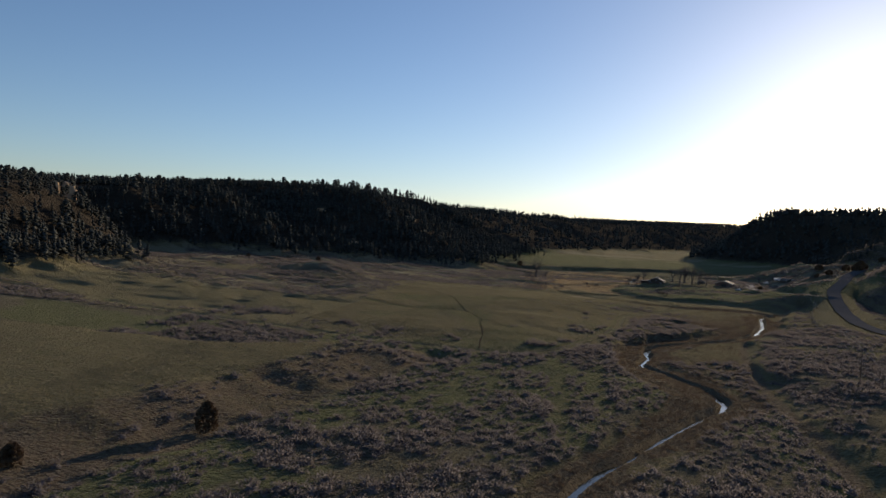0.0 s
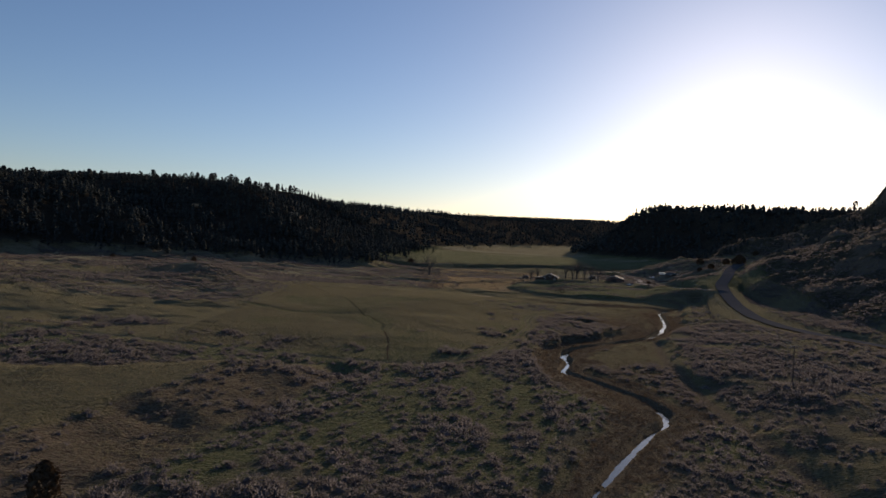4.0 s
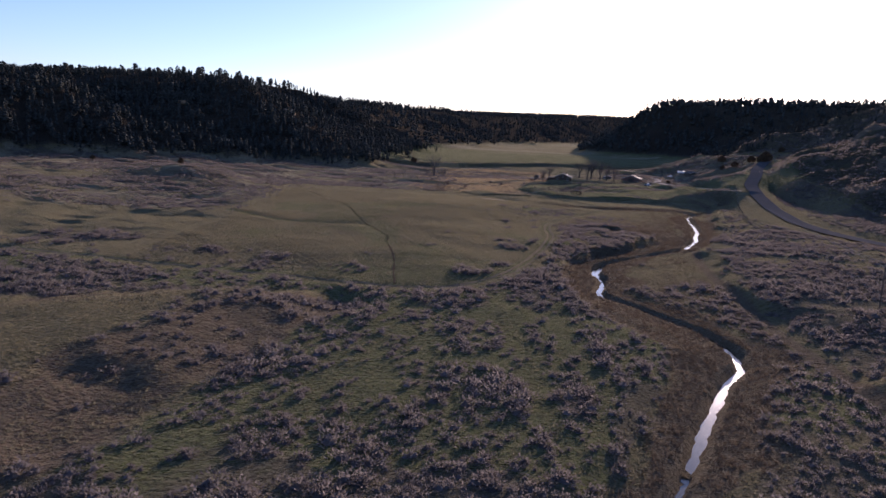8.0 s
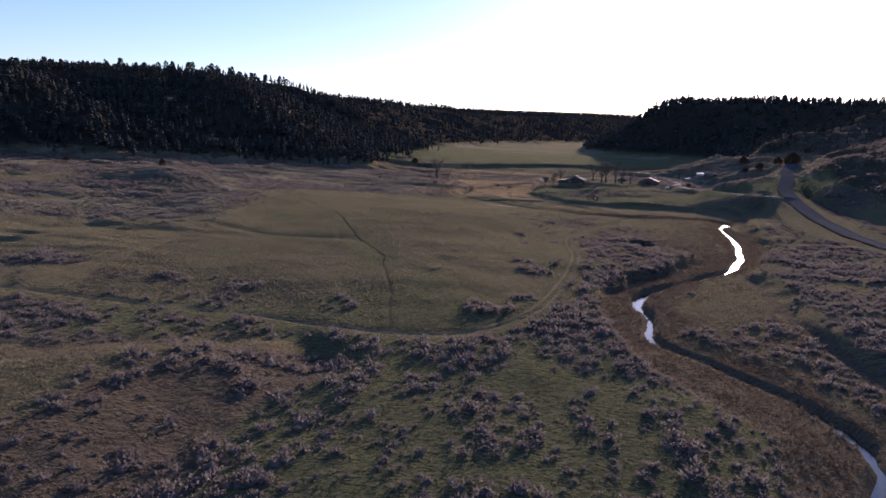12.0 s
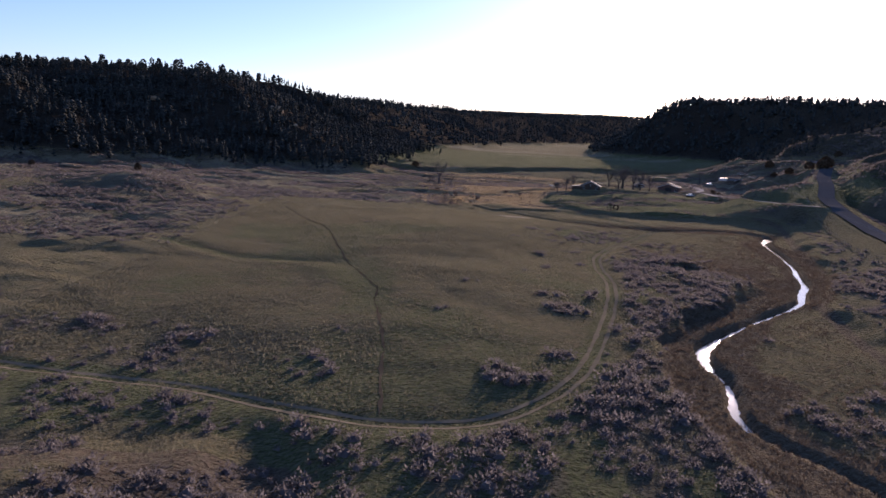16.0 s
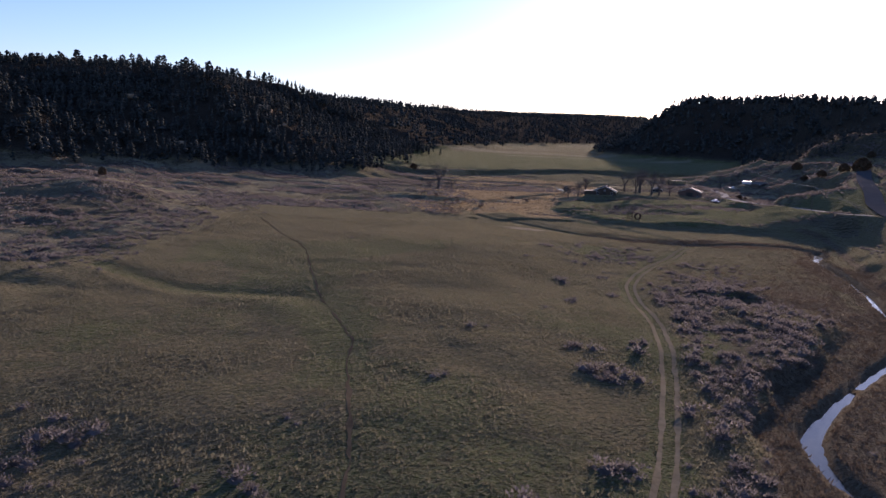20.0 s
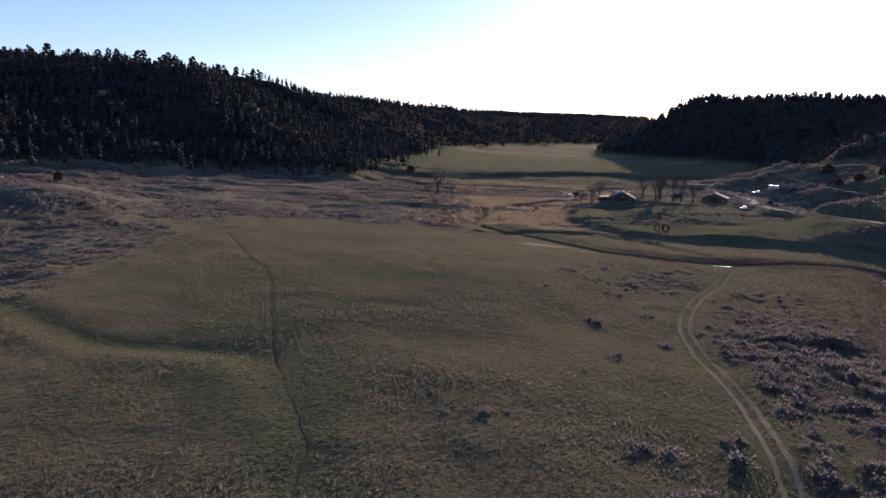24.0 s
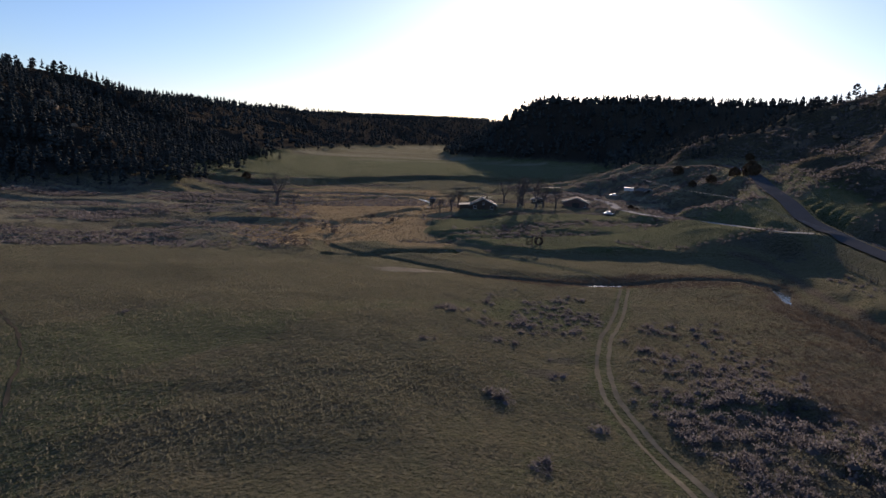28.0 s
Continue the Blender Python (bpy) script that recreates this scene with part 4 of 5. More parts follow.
def rock(name, k, x, y, sx, sy, sz, turn, label, sink=0.35, group=""):
    ob = new(name, ROCKS[k % 5])
    ob.matrix_basis = pose(x, y, at(x, y) + sz * (1 - 2 * sink), 0, 0, turn) @ Matrix.Diagonal((sx, sy, sz, 1))
    return tagged(ob, label, "rock", group)


rr = random.Random(11)
# cliffs on the western headland
for k in range(9):
    a, b = rr.uniform(-6, 10), rr.uniform(-14, 10)
    rock("sandstone_outcrop", k, -316 + a, 398 + b, rr.uniform(2.2, 4.0), rr.uniform(1.8, 3.0), rr.uniform(3.5, 7.0), rr.uniform(0, 90), "tall tan sandstone outcrop among pines on the headland", 0.25, "headland cliffs")
for k in range(5):
    rock("sandstone_outcrop", k + 2, -296 + rr.uniform(-5, 6), 412 + rr.uniform(-8, 8), rr.uniform(1.8, 3.4), rr.uniform(1.5, 2.8), rr.uniform(1.8, 3.6), rr.uniform(0, 90), "tan sandstone block low on the wooded headland", 0.3, "headland cliffs")
for x, y, a, b, c in ((-141, 669, 5, 4, 2.2), (-136, 661, 3.5, 3, 1.5), (-190, 448, 5.5, 3, 0.9), (-183, 452, 2.2, 1.6, 0.6), (-120, 640, 2.6, 2, 1.2), (-210, 600, 4, 2.5, 1.5), (-165, 560, 3.5, 2, 1.2)):
    rock("pale_boulder", int(abs(x)), x, y, a, b, c, rr.uniform(0, 180), "pale sandstone boulder at the foot of the wooded slope", 0.35, "boulders below the pine wood")
# ledges and boulders of the eastern hill
n = 0
while n < 110:
    x, y = rr.uniform(165, 400), rr.uniform(230, 625)
    hh = float(hill(np.array([x]), np.array([y]), EAST, 26)[0])
    if 9 < hh < 88:
        long = rr.random() < 0.55
        rock("sandstone_ledge" if long else "sandstone_boulder", n, x, y, rr.uniform(1.8, 4.2) if long else rr.uniform(0.6, 1.7), rr.uniform(0.9, 1.6) if long else rr.uniform(0.8, 1.8),
             rr.uniform(0.6, 1.3) if long else rr.uniform(0.6, 1.5), rr.uniform(50, 100), "weathered sandstone ledge on the rocky hillside" if long else "rough sandstone boulder on the rocky hillside", 0.35, "rocks of the eastern hill")
        n += 1

# ---------------------------------------------------------------- trees
def pine_thing(seed):
    """Build one ponderosa at the origin, 1 m high: trunk with limbs, crown of needle clumps."""
    r = np.random.RandomState(seed)
    top = thing("pine_tree", 0, 0, 0, 0, "tall ragged ponderosa pine standing on the ridge", "pine tree", "pines along the ridge")
    bars, tips = [((0, 0, -0.04), (0.01, 0, 0.5), 0.022, 0.014), ((0.01, 0, 0.5), (0, 0.01, 0.97), 0.014, 0.003)], []
    shape = r.uniform(0.17, 0.29)
    for i in range(20):
        h = 0.28 + 0.68 * (i + r.rand()) / 20
        a = i * 2.4 + r.rand()
        reach = shape * math.sin(min(1.0, (1.08 - h) * 1.7) * 1.57) * (0.55 + 0.6 * r.rand()) + 0.02
        q = (reach * math.cos(a), reach * math.sin(a), h + reach * 0.25)
        bars.append(((0, 0, h), q, 0.006, 0.002))
        tips.append(q)
    part("trunk", tubes(bars, 5), M_BARK, top)
    v, f = [], []
    for q in tips + [(0, 0, 0.97)]:
        for _ in range(3):
            c = np.array(q) * np.array([0.55 + 0.6 * r.rand()] * 2 + [1]) + r.normal(0, 0.018, 3)
            s = np.array([0.075, 0.075, 0.045]) * (0.7 + 0.7 * r.rand())
            k = len(v)
            pts = np.array([(1, 0, 0), (0, 1, 0.2), (-1, 0, 0), (0, -1, -0.2), (0, 0, 1), (0, 0, -0.7)], float) * (0.6 + 0.8 * r.rand(6, 1))
            v += [tuple(c + s * p) for p in pts]
            for e in range(4):
                f += [(k + e, k + (e + 1) % 4, k + 4), (k + (e + 1) % 4, k + e, k + 5)]
    part("crown", mesh_of("crown", v, f, M_PINE), None, top)
    return top


STOCK = [pine_thing(100 + k) for k in range(7)]
spots = []


def ridge_spots(crest, first, last, step, lo, hi, inward):
    line = resample([p[:2] for p in crest[first:last]], 1.0)
    k = 0.0
    while k < len(line) - 2:
        p, q = line[int(k)], line[int(k) + 1]
        t = (q - p) / (np.linalg.norm(q - p) + 1e-9)
        o = rr.uniform(-6, inward)
        spots.append((p[0] + t[1] * o, p[1] - t[0] * o, rr.uniform(lo, hi)))
        k += step * rr.uniform(0.4, 1.7)


ridge_spots(WEST, 2, 10, 4.4, 7.0, 12.5, 26)
ridge_spots(WEST, 11, 14, 9.0, 9.0, 13.0, 14)
ridge_spots(NORTH, 3, 8, 8.5, 8.0, 13.5, 14)
for x, y, h in ((352, 600, 10.5), (341, 606, 6.5), (366, 590, 5), (378, 583, 6.5), (331, 612, 4.5), (392, 572, 7), (372, 560, 5), (381, 566, 6.5), (366, 572, 4), (398, 560, 7)):
    spots.append((x, y, h))
for k, (x, y, h) in enumerate(spots):
    m = pose(x, y, at(x, y, -0.15), 0, 0, rr.uniform(0, 360)) @ Matrix.Diagonal((h, h, h, 1))
    o = STOCK[k] if k < len(STOCK) else copy_thing(STOCK[k % len(STOCK)], Matrix())
    o.matrix_basis = m


def juniper(x, y, h, wide, seed, label, group=""):
    r = np.random.RandomState(seed)
    top = thing("juniper", x, y, at(x, y), 0, label, "juniper", group)
    part("trunk", tubes([((0, 0, -0.1), (0.05, 0, h * 0.6), 0.16, 0.06), ((0, 0, h * 0.15), (wide * 0.3, 0.1, h * 0.5), 0.08, 0.03), ((0, 0, h * 0.12), (-wide * 0.3, -0.1, h * 0.45), 0.08, 0.03)], 6), M_BARK, top)

    def centre(i):
        u = r.rand() ** 0.7
        a = r.rand() * 6.283
        rad = wide * 0.5 * math.sqrt(max(0.0, 1 - (2 * u - 0.72) ** 2 / 1.7)) * (0.75 + 0.3 * r.rand()) * (1.0 if u < 0.75 else 0.75)
        return np.array([rad * math.cos(a), rad * math.sin(a), h * (0.06 + 0.92 * u)])

    v, f = cards(r, 620, centre, 0.16 * wide / 2.5 + 0.1)
    part("crown", mesh_of("crown", v, f, M_JUNIPER), None, top)
    return top


juniper(-43, 77, 5.0, 3.3, 1, "rust-tinged juniper at the foot of the grassy knob")
juniper(-56, 52, 3.0, 2.6, 2, "low dark juniper beside dead branches")
juniper(-156, 446, 3.6, 3.2, 4, "lone dark juniper on the sagebrush flat")
for k, (x, y, h) in enumerate(((214, 506, 7), (219, 512, 8.5), (209, 511, 5.5), (200, 516, 5), (253, 562, 5), (150, 500, 3), (156, 506, 2.6), (195, 524, 4), (208, 560, 6), (-205, 440, 3), (-26, 632, 5))):
    juniper(x, y, h * 0.8, h * 0.95, 10 + k, "dark juniper on the slope beside the road" if x > 100 else "dark juniper at the foot of the wooded hill", "junipers")


def bare_tree(x, y, h, seed, label, name="cottonwood", group="", spread_=0.5):
    """A leafless tree: trunk, main limbs, and a haze of twigs."""
    r = random.Random(seed)
    top = thing(name, x, y, at(x, y, -0.1), 0, label, "bare tree", group)
    twigs = []

    def grow(p, d, length, radius, depth, limbs):
        n = 3
        for _ in range(n):
            q = p + d * (length / n)
            (limbs if depth < 2 else twigs).append((tuple(p), tuple(q), radius, radius * 0.82))
            radius *= 0.82
            p = q
            d = (d + Vector((r.uniform(-1, 1), r.uniform(-1, 1), r.uniform(-0.3, 0.6))) * 0.22).normalized()
            if depth < 4 and r.random() < 0.85:
                s = (d + Vector((r.uniform(-1, 1), r.uniform(-1, 1), r.uniform(0, 0.5))) * (0.75 + spread_ * 0.5)).normalized()
                grow(p, s, length * r.uniform(0.5, 0.75), radius * 0.6, depth + 1, limbs)
        if depth < 4:
            grow(p, d, length * 0.6, radius * 0.8, depth + 1, limbs)

    base = Vector((0, 0, h * 0.22))
    part("trunk", tubes([((0, 0, 0), tuple(base), h * 0.045, h * 0.034), ((0, 0, 0), (0, 0, h * 0.04), h * 0.05, h * 0.034)], 8), M_TWIG, top)
    for k in range(4):
        a = k * 1.6 + r.uniform(0, 1)
        limbs = []
        grow(base.copy(), Vector((math.cos(a) * spread_, math.sin(a) * spread_, 1)).normalized(), h * 0.30, h * 0.019, 0, limbs)
        part("limb", tubes(limbs, 5), M_TWIG, top)
    v, f = [], []
    for p, q, a, b in twigs:
        p, q = Vector(p), Vector(q)
        s = (q - p).cross(Vector((0.3, 0.5, 0.8))).normalized()
        u = (q - p).cross(s).normalized()
        k = len(v)
        a = max(a, 0.034)
        v += [p + s * a, p - s * a * 0.5 + u * a * 0.87, p - s * a * 0.5 - u * a * 0.87, q]
        f += [(k, k + 1, k + 3), (k + 1, k + 2, k + 3), (k + 2, k, k + 3)]
    part("branchwork", mesh_of("branchwork", [tuple(c) for c in v], f, M_TWIG), None, top)
    return top


bare_tree(-7, 516, 18.0, 1, "large bare cottonwood beside the dry meadow")
bare_tree(0, 522, 6.8, 3, "small round-headed bare tree beside a cottonwood", spread_=0.6)
bare_tree(-12, 521, 9.5, 2, "smaller bare cottonwood beside a larger one")
for k, (x, y, h) in enumerate(((95, 497, 12), (99, 503, 15), (104, 499, 14), (92, 508, 12), (110, 506, 13), (101, 512, 14), (114, 501, 11), (66, 500, 9), (72, 512, 12), (60, 495, 7), (168, 572, 10))):
    bare_tree(x, y, h, 5 + k, "leafless yard tree beside the farmhouse", group="yard trees", spread_=0.35)


def willow(x, y, h, seed):
    r = np.random.RandomState(seed)
    top = thing("willow_bush", x, y, at(x, y, -0.05), 0, "bare brown willow bush beside the dry meadow channel", "bush", "willow bushes")
    part("stem_cluster", tubes([((r.normal(0, .15), r.normal(0, .15), 0), (r.normal(0, h * .35), r.normal(0, h * .35), h * .7), .03, .01) for _ in range(9)], 4), M_TWIG, top)
    v, f = cards(r, 130, lambda i: np.array([r.normal(0, h * 0.38), r.normal(0, h * 0.38), h * (0.15 + 0.75 * r.rand())]), 0.2)
    tagged(part("branchwork", mesh_of("branchwork", v, f, M_WILLOW), None, top), kind="stuff")


for k, (x, y, h) in enumerate(((-1, 409, 3.4), (2, 406, 3.0), (-4, 412, 2.6), (2, 448, 2.2), (-3, 455, 2.6), (12, 436, 1.8), (-1, 430, 2.0), (30, 482, 1.8), (60, 512, 2.4), (-8, 470, 2.0), (36, 470, 1.6), (68, 555, 2.4), (75, 560, 2.0))):
    willow(x, y, h, k)


# ---------------------------------------------------------------- farmstead
def window(parent, x, z, w, h, y):
    fr = part("window", boxed(x - w / 2 - 0.08, x + w / 2 + 0.08, y - 0.05, y + 0.05, z - 0.08, z + h + 0.08), M_TRIM, parent, "pale window frame")
    part("pane", boxed(x - w / 2, x + w / 2, y - 0.07, y - 0.052, z, z + h, bevel=0), M_GLASS, fr)
    part("sill", boxed(x - w / 2 - 0.14, x + w / 2 + 0.14, y - 0.16, y - 0.05, z - 0.16, z - 0.08, bevel=0), M_TRIM, fr)


def gable_house(name, x, y, turn, w, d, eave, ridge, wall_mat, label, category, lean=0.0, chimney=False, wide_door=False):
    z = min(at(x + a, y + b) for a in (-w / 2, w / 2) for b in (-d / 2, d / 2)) - 0.15
    top = thing(name, x, y, z, turn, label, category)
    t = 0.18
    part("front_wall", prism(bmesh.new(), [(-w / 2, 0), (w / 2, 0), (w / 2, eave), (0, ridge), (-w / 2, eave)], -d / 2, -d / 2 + t), wall_mat, top)
    part("back_wall", prism(bmesh.new(), [(-w / 2, 0), (w / 2, 0), (w / 2, eave), (0, ridge), (-w / 2, eave)], d / 2 - t, d / 2), wall_mat, top)
    for s in (-1, 1):
        part("side_wall", boxed(*sorted((s * w / 2, s * (w / 2 - t))), -d / 2 + t, d / 2 - t, 0, eave - 0.03), wall_mat, top)
        sl = (ridge - eave) / (w / 2)
        ov = 0.55
        pts = [(0, ridge + 0.02), (s * (w / 2 + ov), eave - sl * ov + 0.02), (s * (w / 2 + ov), eave - sl * ov + 0.14), (0, ridge + 0.16)]
        roof = part("roof", prism(bmesh.new(), pts, -d / 2 - 0.5, d / 2 + 0.5), M_TIN, top, "pale metal roof slope")
        for k in range(int(d / 0.9)):
            yy = -d / 2 - 0.3 + k * 0.9
            part("seam", prism(bmesh.new(), [(0.0, ridge + 0.155), (s * (w / 2 + ov), eave - sl * ov + 0.135), (s * (w / 2 + ov), eave - sl * ov + 0.175), (0, ridge + 0.195)], yy, yy + 0.05), M_TIN, roof)
        part("fascia", prism(bmesh.new(), [(0, ridge - 0.18), (s * (w / 2 + ov), eave - sl * ov - 0.18), (s * (w / 2 + ov), eave - sl * ov + 0.018), (0, ridge + 0.018)], -d / 2 - 0.53, -d / 2 - 0.46), M_TRIM, top)
    if wide_door:
        dr = part("door", boxed(-1.7, 1.7, -d / 2 - 0.06, -d / 2 - 0.002, 0.05, 2.9), M_DOOR, top, "wide dark sliding door")
        part("rail", boxed(-2.2, 2.2, -d / 2 - 0.12, -d / 2 - 0.003, 2.95, 3.05), M_STEEL, dr)
        part("handle", boxed(1.3, 1.36, -d / 2 - 0.10, -d / 2 - 0.06, 1.1, 1.5, bevel=0), M_STEEL, dr)
        window(top, w * 0.36, 1.2, 0.8, 0.9, -d / 2)
    else:
        dr = part("door", boxed(-0.5, 0.5, -d / 2 - 0.06, -d / 2 - 0.002, 0.25, 2.3), M_DOOR, top, "dark front door")
        part("handle", boxed(0.36, 0.42, -d / 2 - 0.11, -d / 2 - 0.06, 1.2, 1.32, bevel=0), M_STEEL, dr)
        part("step", boxed(-0.8, 0.8, -d / 2 - 0.9, -d / 2 - 0.002, 0, 0.2), M_WOOD, top)
        for xx in (-w * 0.32, w * 0.32):
            window(top, xx, 1.1, 1.2, 1.2, -d / 2)
        window(top, 0, eave + 0.2, 0.7, 0.8, -d / 2)
    if lean:
        part("lean_to_wall", boxed(-w / 2 - lean, -w / 2 - 0.003, -d / 2 + 0.8, d / 2 - 0.8, 0, 2.1), wall_mat, top)
        part("lean_to_roof", prism(bmesh.new(), [(-w / 2 - lean - 0.4, 2.13), (-w / 2 - 0.004, 2.62), (-w / 2 - 0.004, 2.74), (-w / 2 - lean - 0.4, 2.25)], -d / 2 + 0.5, d / 2 - 0.5), M_TIN, top, "pale lean-to roof")
    if chimney:
        part("chimney", boxed(1.2, 1.9, 1.0, 1.7, ridge - 1.2, ridge + 1.0), M_SANDSTONE, top, "stone chimney")
    return top


gable_house("farmhouse", 79, 496, -14, 11, 9, 2.7, 5.3, M_SIDING, "dark brown farmhouse with a pale metal gable roof", "house", lean=4.5, chimney=True)
gable_house("barn", 130, 516, -24, 11.5, 9, 3.3, 5.3, M_REDSIDE, "dark weathered barn with a low metal gable roof", "barn", wide_door=True)
gable_house("shed", 116, 530, -10, 5.5, 5, 2.3, 3.5, M_SIDING, "small dark garden shed behind the yard trees", "shed", wide_door=False)
gable_house("outhouse", 70, 560, 0, 2.4, 2.4, 2.0, 2.7, M_WOOD, "tiny weathered wooden outhouse in the pasture", "outhouse")
gable_house("tractor_shed", 182, 548, 20, 8, 6, 2.6, 3.8, M_WOOD, "low open-country wooden shed among farm vehicles", "shed", wide_door=True)


def wheel(parent, x, y, r, w):
    bm = bmesh.new()
    tube(bm, (x - w / 2, y, r), (x + w / 2, y, r), r, r, 14)
    wh = part("wheel", bm, M_TYRE, parent)
    s = 1 if x > 0 else -1
    part("rim", tubes([((x + s * w / 2, y, r), (x + s * (w / 2 + 0.02), y, r), r * 0.58, r * 0.5)], 10), M_WIRE, wh)


def pickup(x, y, turn, label):
    top = thing("pickup_truck", x, y, at(x, y, 0.02), turn, label, "pickup truck", "farm vehicles")
    part("body", prism(bmesh.new(), [(-2.6, 0.45), (2.6, 0.45), (2.6, 0.95), (1.2, 1.02), (-0.55, 1.02), (-0.55, 0.75), (-2.45, 0.75), (-2.45, 1.02), (-2.6, 1.02)], -0.9, 0.9), M_WHITE, top).matrix_basis = pose(0, 0, 0, 0, 0, 90)
    part("cab", prism(bmesh.new(), [(-0.5, 1.02), (1.15, 1.02), (0.65, 1.7), (-0.42, 1.72)], -0.82, 0.82), M_WHITE, top).matrix_basis = pose(0, 0, 0, 0, 0, 90)
    part("windscreen", prism(bmesh.new(), [(1.17, 1.06), (1.19, 1.06), (0.71, 1.66), (0.69, 1.66)], -0.74, 0.74), M_GLASS, top).matrix_basis = pose(0, 0, 0, 0, 0, 90)
    part("bumper", boxed(-0.9, 0.9, 2.6, 2.72, 0.45, 0.65), M_STEEL, top)
    for sx in (-0.55, 0.55):
        part("headlight", boxed(sx - 0.18, sx + 0.18, 2.601, 2.63, 0.72, 0.9, bevel=0), M_GLASS, top)
    for sx in (-0.82, 0.82):
        for sy in (-1.6, 1.65):
            wheel(top, sx, sy, 0.38, 0.26)


def trailer(x, y, turn, label):
    top = thing("stock_trailer", x, y, at(x, y, 0.02), turn, label, "trailer", "farm vehicles")
    part("body", boxed(-1.05, 1.05, -2.6, 2.4, 0.55, 2.3, bevel=0.12), M_WHITE, top)
    part("roof", boxed(-1.1, 1.1, -2.65, 2.45, 2.303, 2.36), M_WHITE, top)
    for k in range(4):
        part("slat_opening", boxed(1.051, 1.06, -2.2 + k * 1.1, -1.4 + k * 1.1, 1.5, 1.9, bevel=0), M_DOOR, top)
    part("hitch", tubes([((-0.5, 2.4, 0.5), (0, 3.6, 0.5), 0.05, 0.05), ((0.5, 2.4, 0.5), (0, 3.6, 0.5), 0.05, 0.05)]), M_STEEL, top)
    for sx in (-1.0, 1.0):
        for sy in (-0.5, 0.4):
            wheel(top, sx, sy, 0.34, 0.22)


pickup(171, 560, 70, "white pickup truck parked by the tractor shed")
trailer(177, 556, 60, "white stock trailer parked by the tractor shed")
pickup(164, 479, 110, "white pickup truck parked below the road")
pickup(133, 487, 20, "white pickup truck parked beside the farm driveway")


def stack(x, y, turn, label):
    top = thing("hay_stack", x, y, at(x, y), turn, label, "hay", "hay stacks")
    for i in range(5):
        for j in range(2):
            part("bale", boxed(i * 2.5 - 6.2, i * 2.5 - 3.75, -1.2, 1.2, j * 1.22, j * 1.22 + 1.2, bevel=0.12), M_HAY, top)


stack(146, 590, 6, "long weathered stack of hay bales behind the barn")
stack(96, 560, -4, "low stack of old hay bales behind the farmhouse")


def bale_feeder():
    top = thing("bale_feeder", 72, 410, at(72, 410), 8, "dark rusty hay feeder ring tipped on its side", "feeder")
    for k, (yy) in enumerate((-0.6, 0.0, 0.6)):
        n = 20
        pts = [(1.05 + 1.15 * math.cos(6.283 * i / n), yy, 1.2 + 1.15 * math.sin(6.283 * i / n)) for i in range(n)]
        part("hoop", tubes([(pts[i], pts[(i + 1) % n], 0.13, 0.13) for i in range(n)], 5), M_STEEL, top)
    for i in range(10):
        a = 6.283 * i / 10
        part("bar", tubes([((1.05 + 1.15 * math.cos(a), -0.6, 1.2 + 1.15 * math.sin(a)), (1.05 + 1.15 * math.cos(a), 0.6, 1.2 + 1.15 * math.sin(a)), 0.05, 0.05)], 5), M_STEEL, top)
    pan = thing("gate_panel", 70, 410, at(70, 410), 4, "dark tubular gate panel leaning by the hay feeder", "gate")
    for zz in (0.15, 1.1, 2.1):
        part("rail", tubes([((-0.9, 0, zz), (0.85, 0, zz), 0.13, 0.13)], 5), M_STEEL, pan)
    for xx in (-0.9, 0.85):
        part("upright", tubes([((xx, 0, 0), (xx, 0, 2.3), 0.14, 0.14)], 5), M_STEEL, pan)


bale_feeder()


def rail_fence(points, label, name="rail_fence"):
    p = resample(points, 0.5)
    top = thing(name, p[0][0], p[0][1], 0, 0, label, "fence")
    ox, oy = p[0][0], p[0][1]
    idx = list(range(0, len(p), 6))
    posts = [(p[i][0] - ox, p[i][1] - oy, at(p[i][0], p[i][1])) for i in idx]
    for x, y, z in posts:
        part("post", tubes([((x, y, z - 0.3), (x, y, z + 1.35), 0.08, 0.07)], 6), M_WOOD, top)
    for h in (0.55, 1.05):
        for a, b in zip(posts[:-1], posts[1:]):
            part("rail", tubes([((a[0], a[1], a[2] + h), (b[0], b[1], b[2] + h), 0.05, 0.05)], 5), M_WOOD, top)


rail_fence([(62, 478), (88, 480), (112, 488), (138, 500)], "weathered pole fence round the farmyard")
rail_fence([(88, 520), (104, 524), (112, 540)], "weathered pole corral behind the farmhouse")


def wire_fence(points, step, label, jitter):
    """A stock fence: wooden posts and three strands."""
    r = random.Random(5)
    p = resample(points, 0.5)
    top = thing("stock_fence", p[0][0], p[0][1], 0, 0, label, "fence")
    ox, oy = p[0][0], p[0][1]
    posts = []
    for i in range(0, len(p), int(step * 2)):
        x, y = p[i][0], p[i][1]
        posts.append((x - ox, y - oy, at(x, y)))
        tall = 1.35 + 0.25 * r.random()
        lean = r.uniform(-jitter, jitter)
        part("post", tubes([((x - ox, y - oy, posts[-1][2] - 0.3), (x - ox + lean, y - oy, posts[-1][2] + tall), 0.085, 0.075)], 6), M_WOOD, top)
    for h in (0.45, 0.8, 1.15):
        part("wire_strand", tubes([((a[0], a[1], a[2] + h), (b[0], b[1], b[2] + h), 0.012, 0.012) for a, b in zip(posts[:-1], posts[1:])], 3), M_WIRE, top)


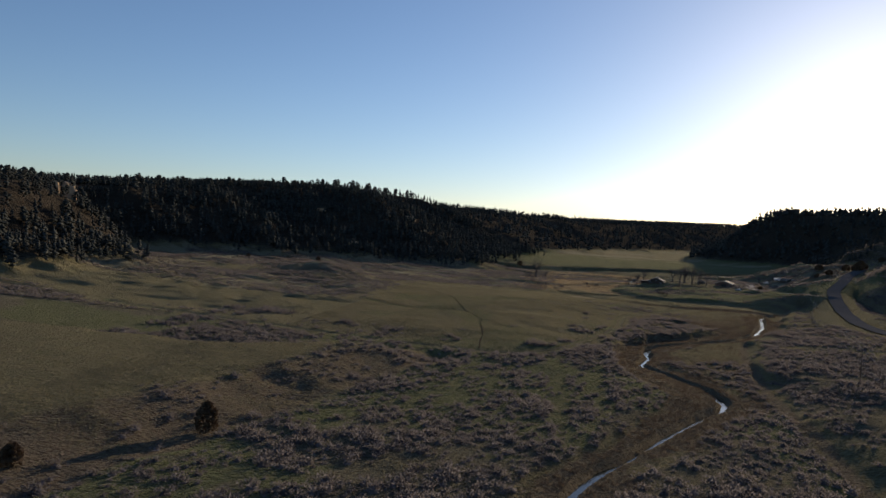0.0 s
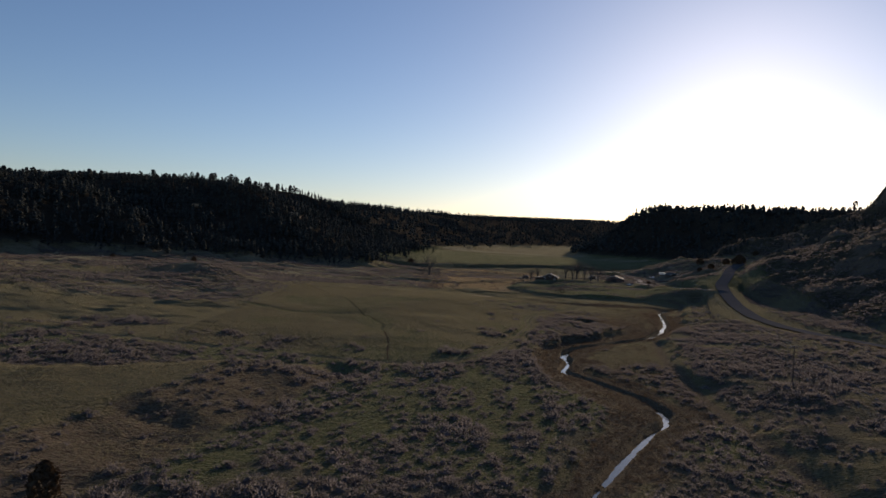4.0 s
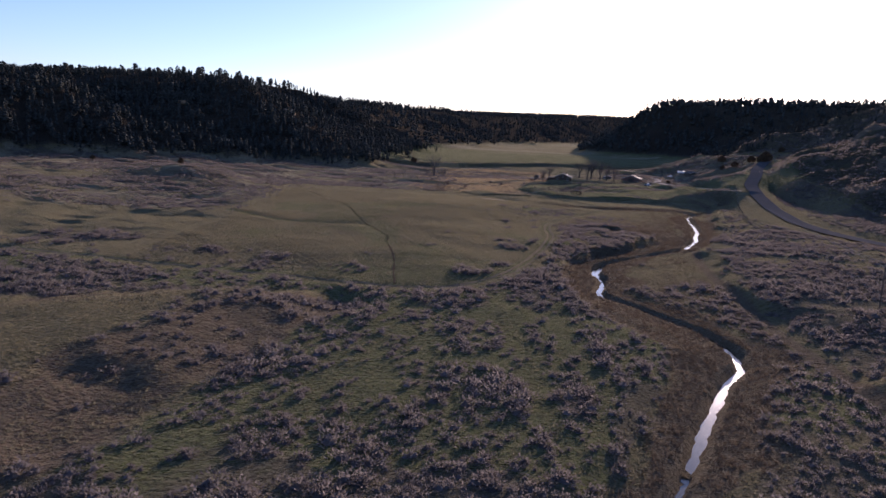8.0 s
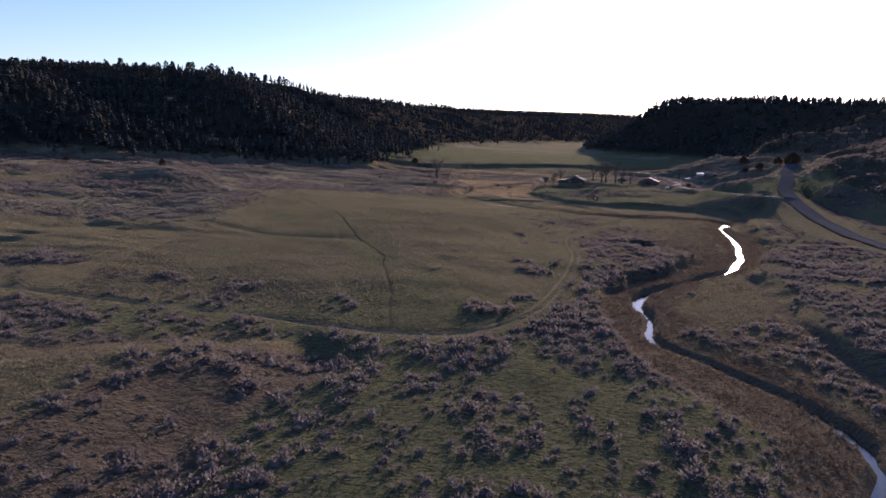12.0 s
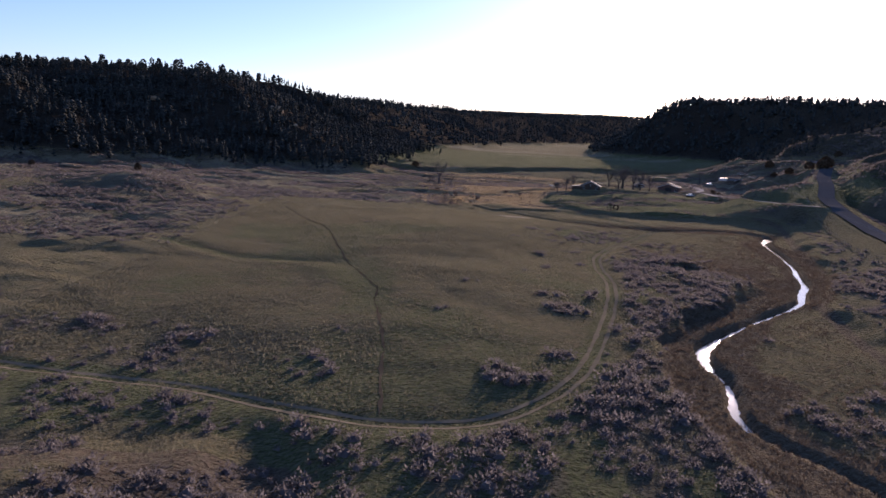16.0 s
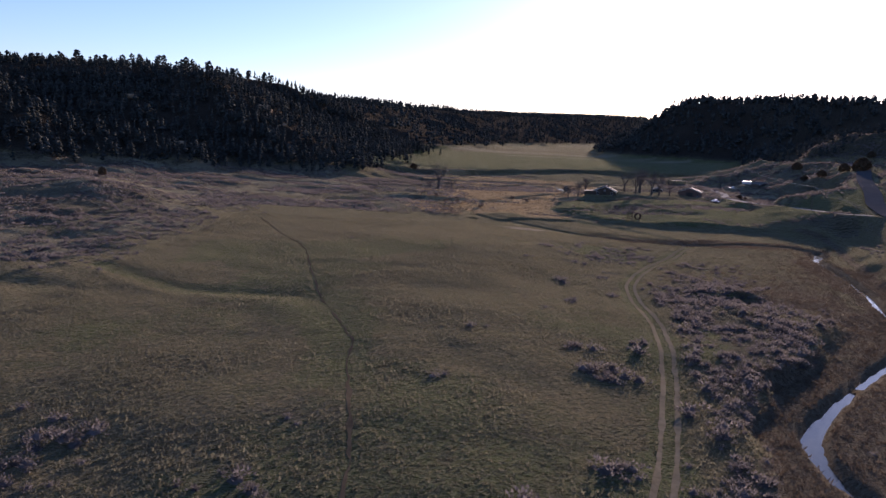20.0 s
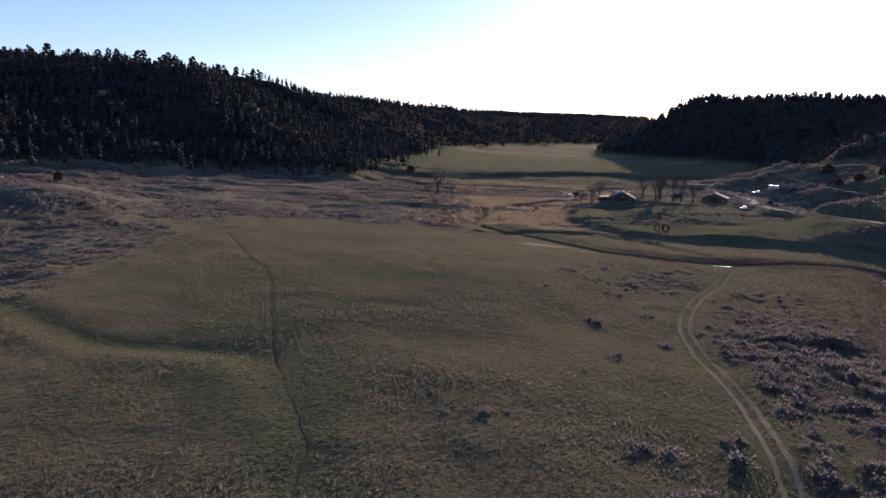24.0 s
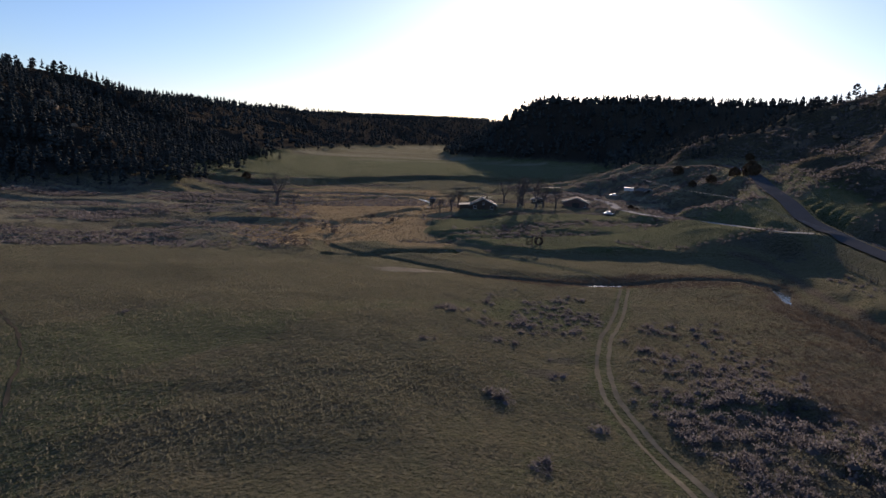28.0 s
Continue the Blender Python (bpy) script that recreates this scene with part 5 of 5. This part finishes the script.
wire_fence([(66, 70), (74, 104), (80, 121), (87, 160), (93, 180), (104, 234), (114, 275), (122, 310)], 3.0, "old stock fence of leaning wooden posts above the creek", 0.15)
wire_fence([(122, 310), (134, 345), (148, 384), (158, 412)], 3.5, "wooden stock fence between road and creek slope", 0.1)
for k, (x, y) in enumerate(((88, 158), (89.2, 161), (90, 164.5), (87, 152), (86, 147), (85, 143))):
    g = thing("brace_post", x, y, at(x, y), 0, "thick wooden brace post in the stock fence", "post", "brace posts")
    part("shaft", tubes([((0, 0, -0.3), (0.05, 0, 1.9), 0.12, 0.10)], 8), M_WOOD, g)
    part("cap", tubes([((0.05, 0, 1.9), (0.05, 0, 1.96), 0.10, 0.04)], 8), M_WOOD, g)

# power line
POLES = [(202, 625, 19.6), (147, 421, 18.5), (83, 158, 12.5), (26, -80, 11.5)]
for x, y, ztop in POLES:
    z = at(x, y)
    pl = thing("utility_pole", x, y, z, -13, "tall wooden utility pole carrying two wires", "utility pole", "power line poles")
    part("shaft", tubes([((0, 0, -0.5), (0, 0, ztop - z + 0.2), 0.17, 0.11)], 8), M_WOOD, pl)
    part("crossarm", boxed(-0.75, 0.75, -0.08, 0.08, ztop - z - 0.15, ztop - z), M_WOOD, pl)
    for sx in (-0.62, 0.62):
        part("insulator", tubes([((sx, 0, ztop - z), (sx, 0, ztop - z + 0.16), 0.06, 0.03)], 6), M_TRIM, pl)
for s in (-0.62, 0.62):
    for a, b in zip(POLES[:-1], POLES[1:]):
        t = Vector((b[0] - a[0], b[1] - a[1], 0)).normalized()
        off = Vector((t.y, -t.x, 0)) * s
        sag = 0.009 * math.hypot(b[0] - a[0], b[1] - a[1])
        pts = []
        for i in range(25):
            u = i / 24
            p = Vector(a).lerp(Vector(b), u) + off
            p.z += 0.16 - 4 * sag * u * (1 - u)
            pts.append(p)
        bm = tubes([(tuple(pts[i]), tuple(pts[i + 1]), 0.024, 0.024) for i in range(24)], 4)
        me = bpy.data.meshes.new("power_wire")
        bm.to_mesh(me)
        bm.free()
        me.materials.append(M_WIRE)
        tagged(new("power_wire", me), "bright sagging power wire between wooden poles", "wire", "power wires")
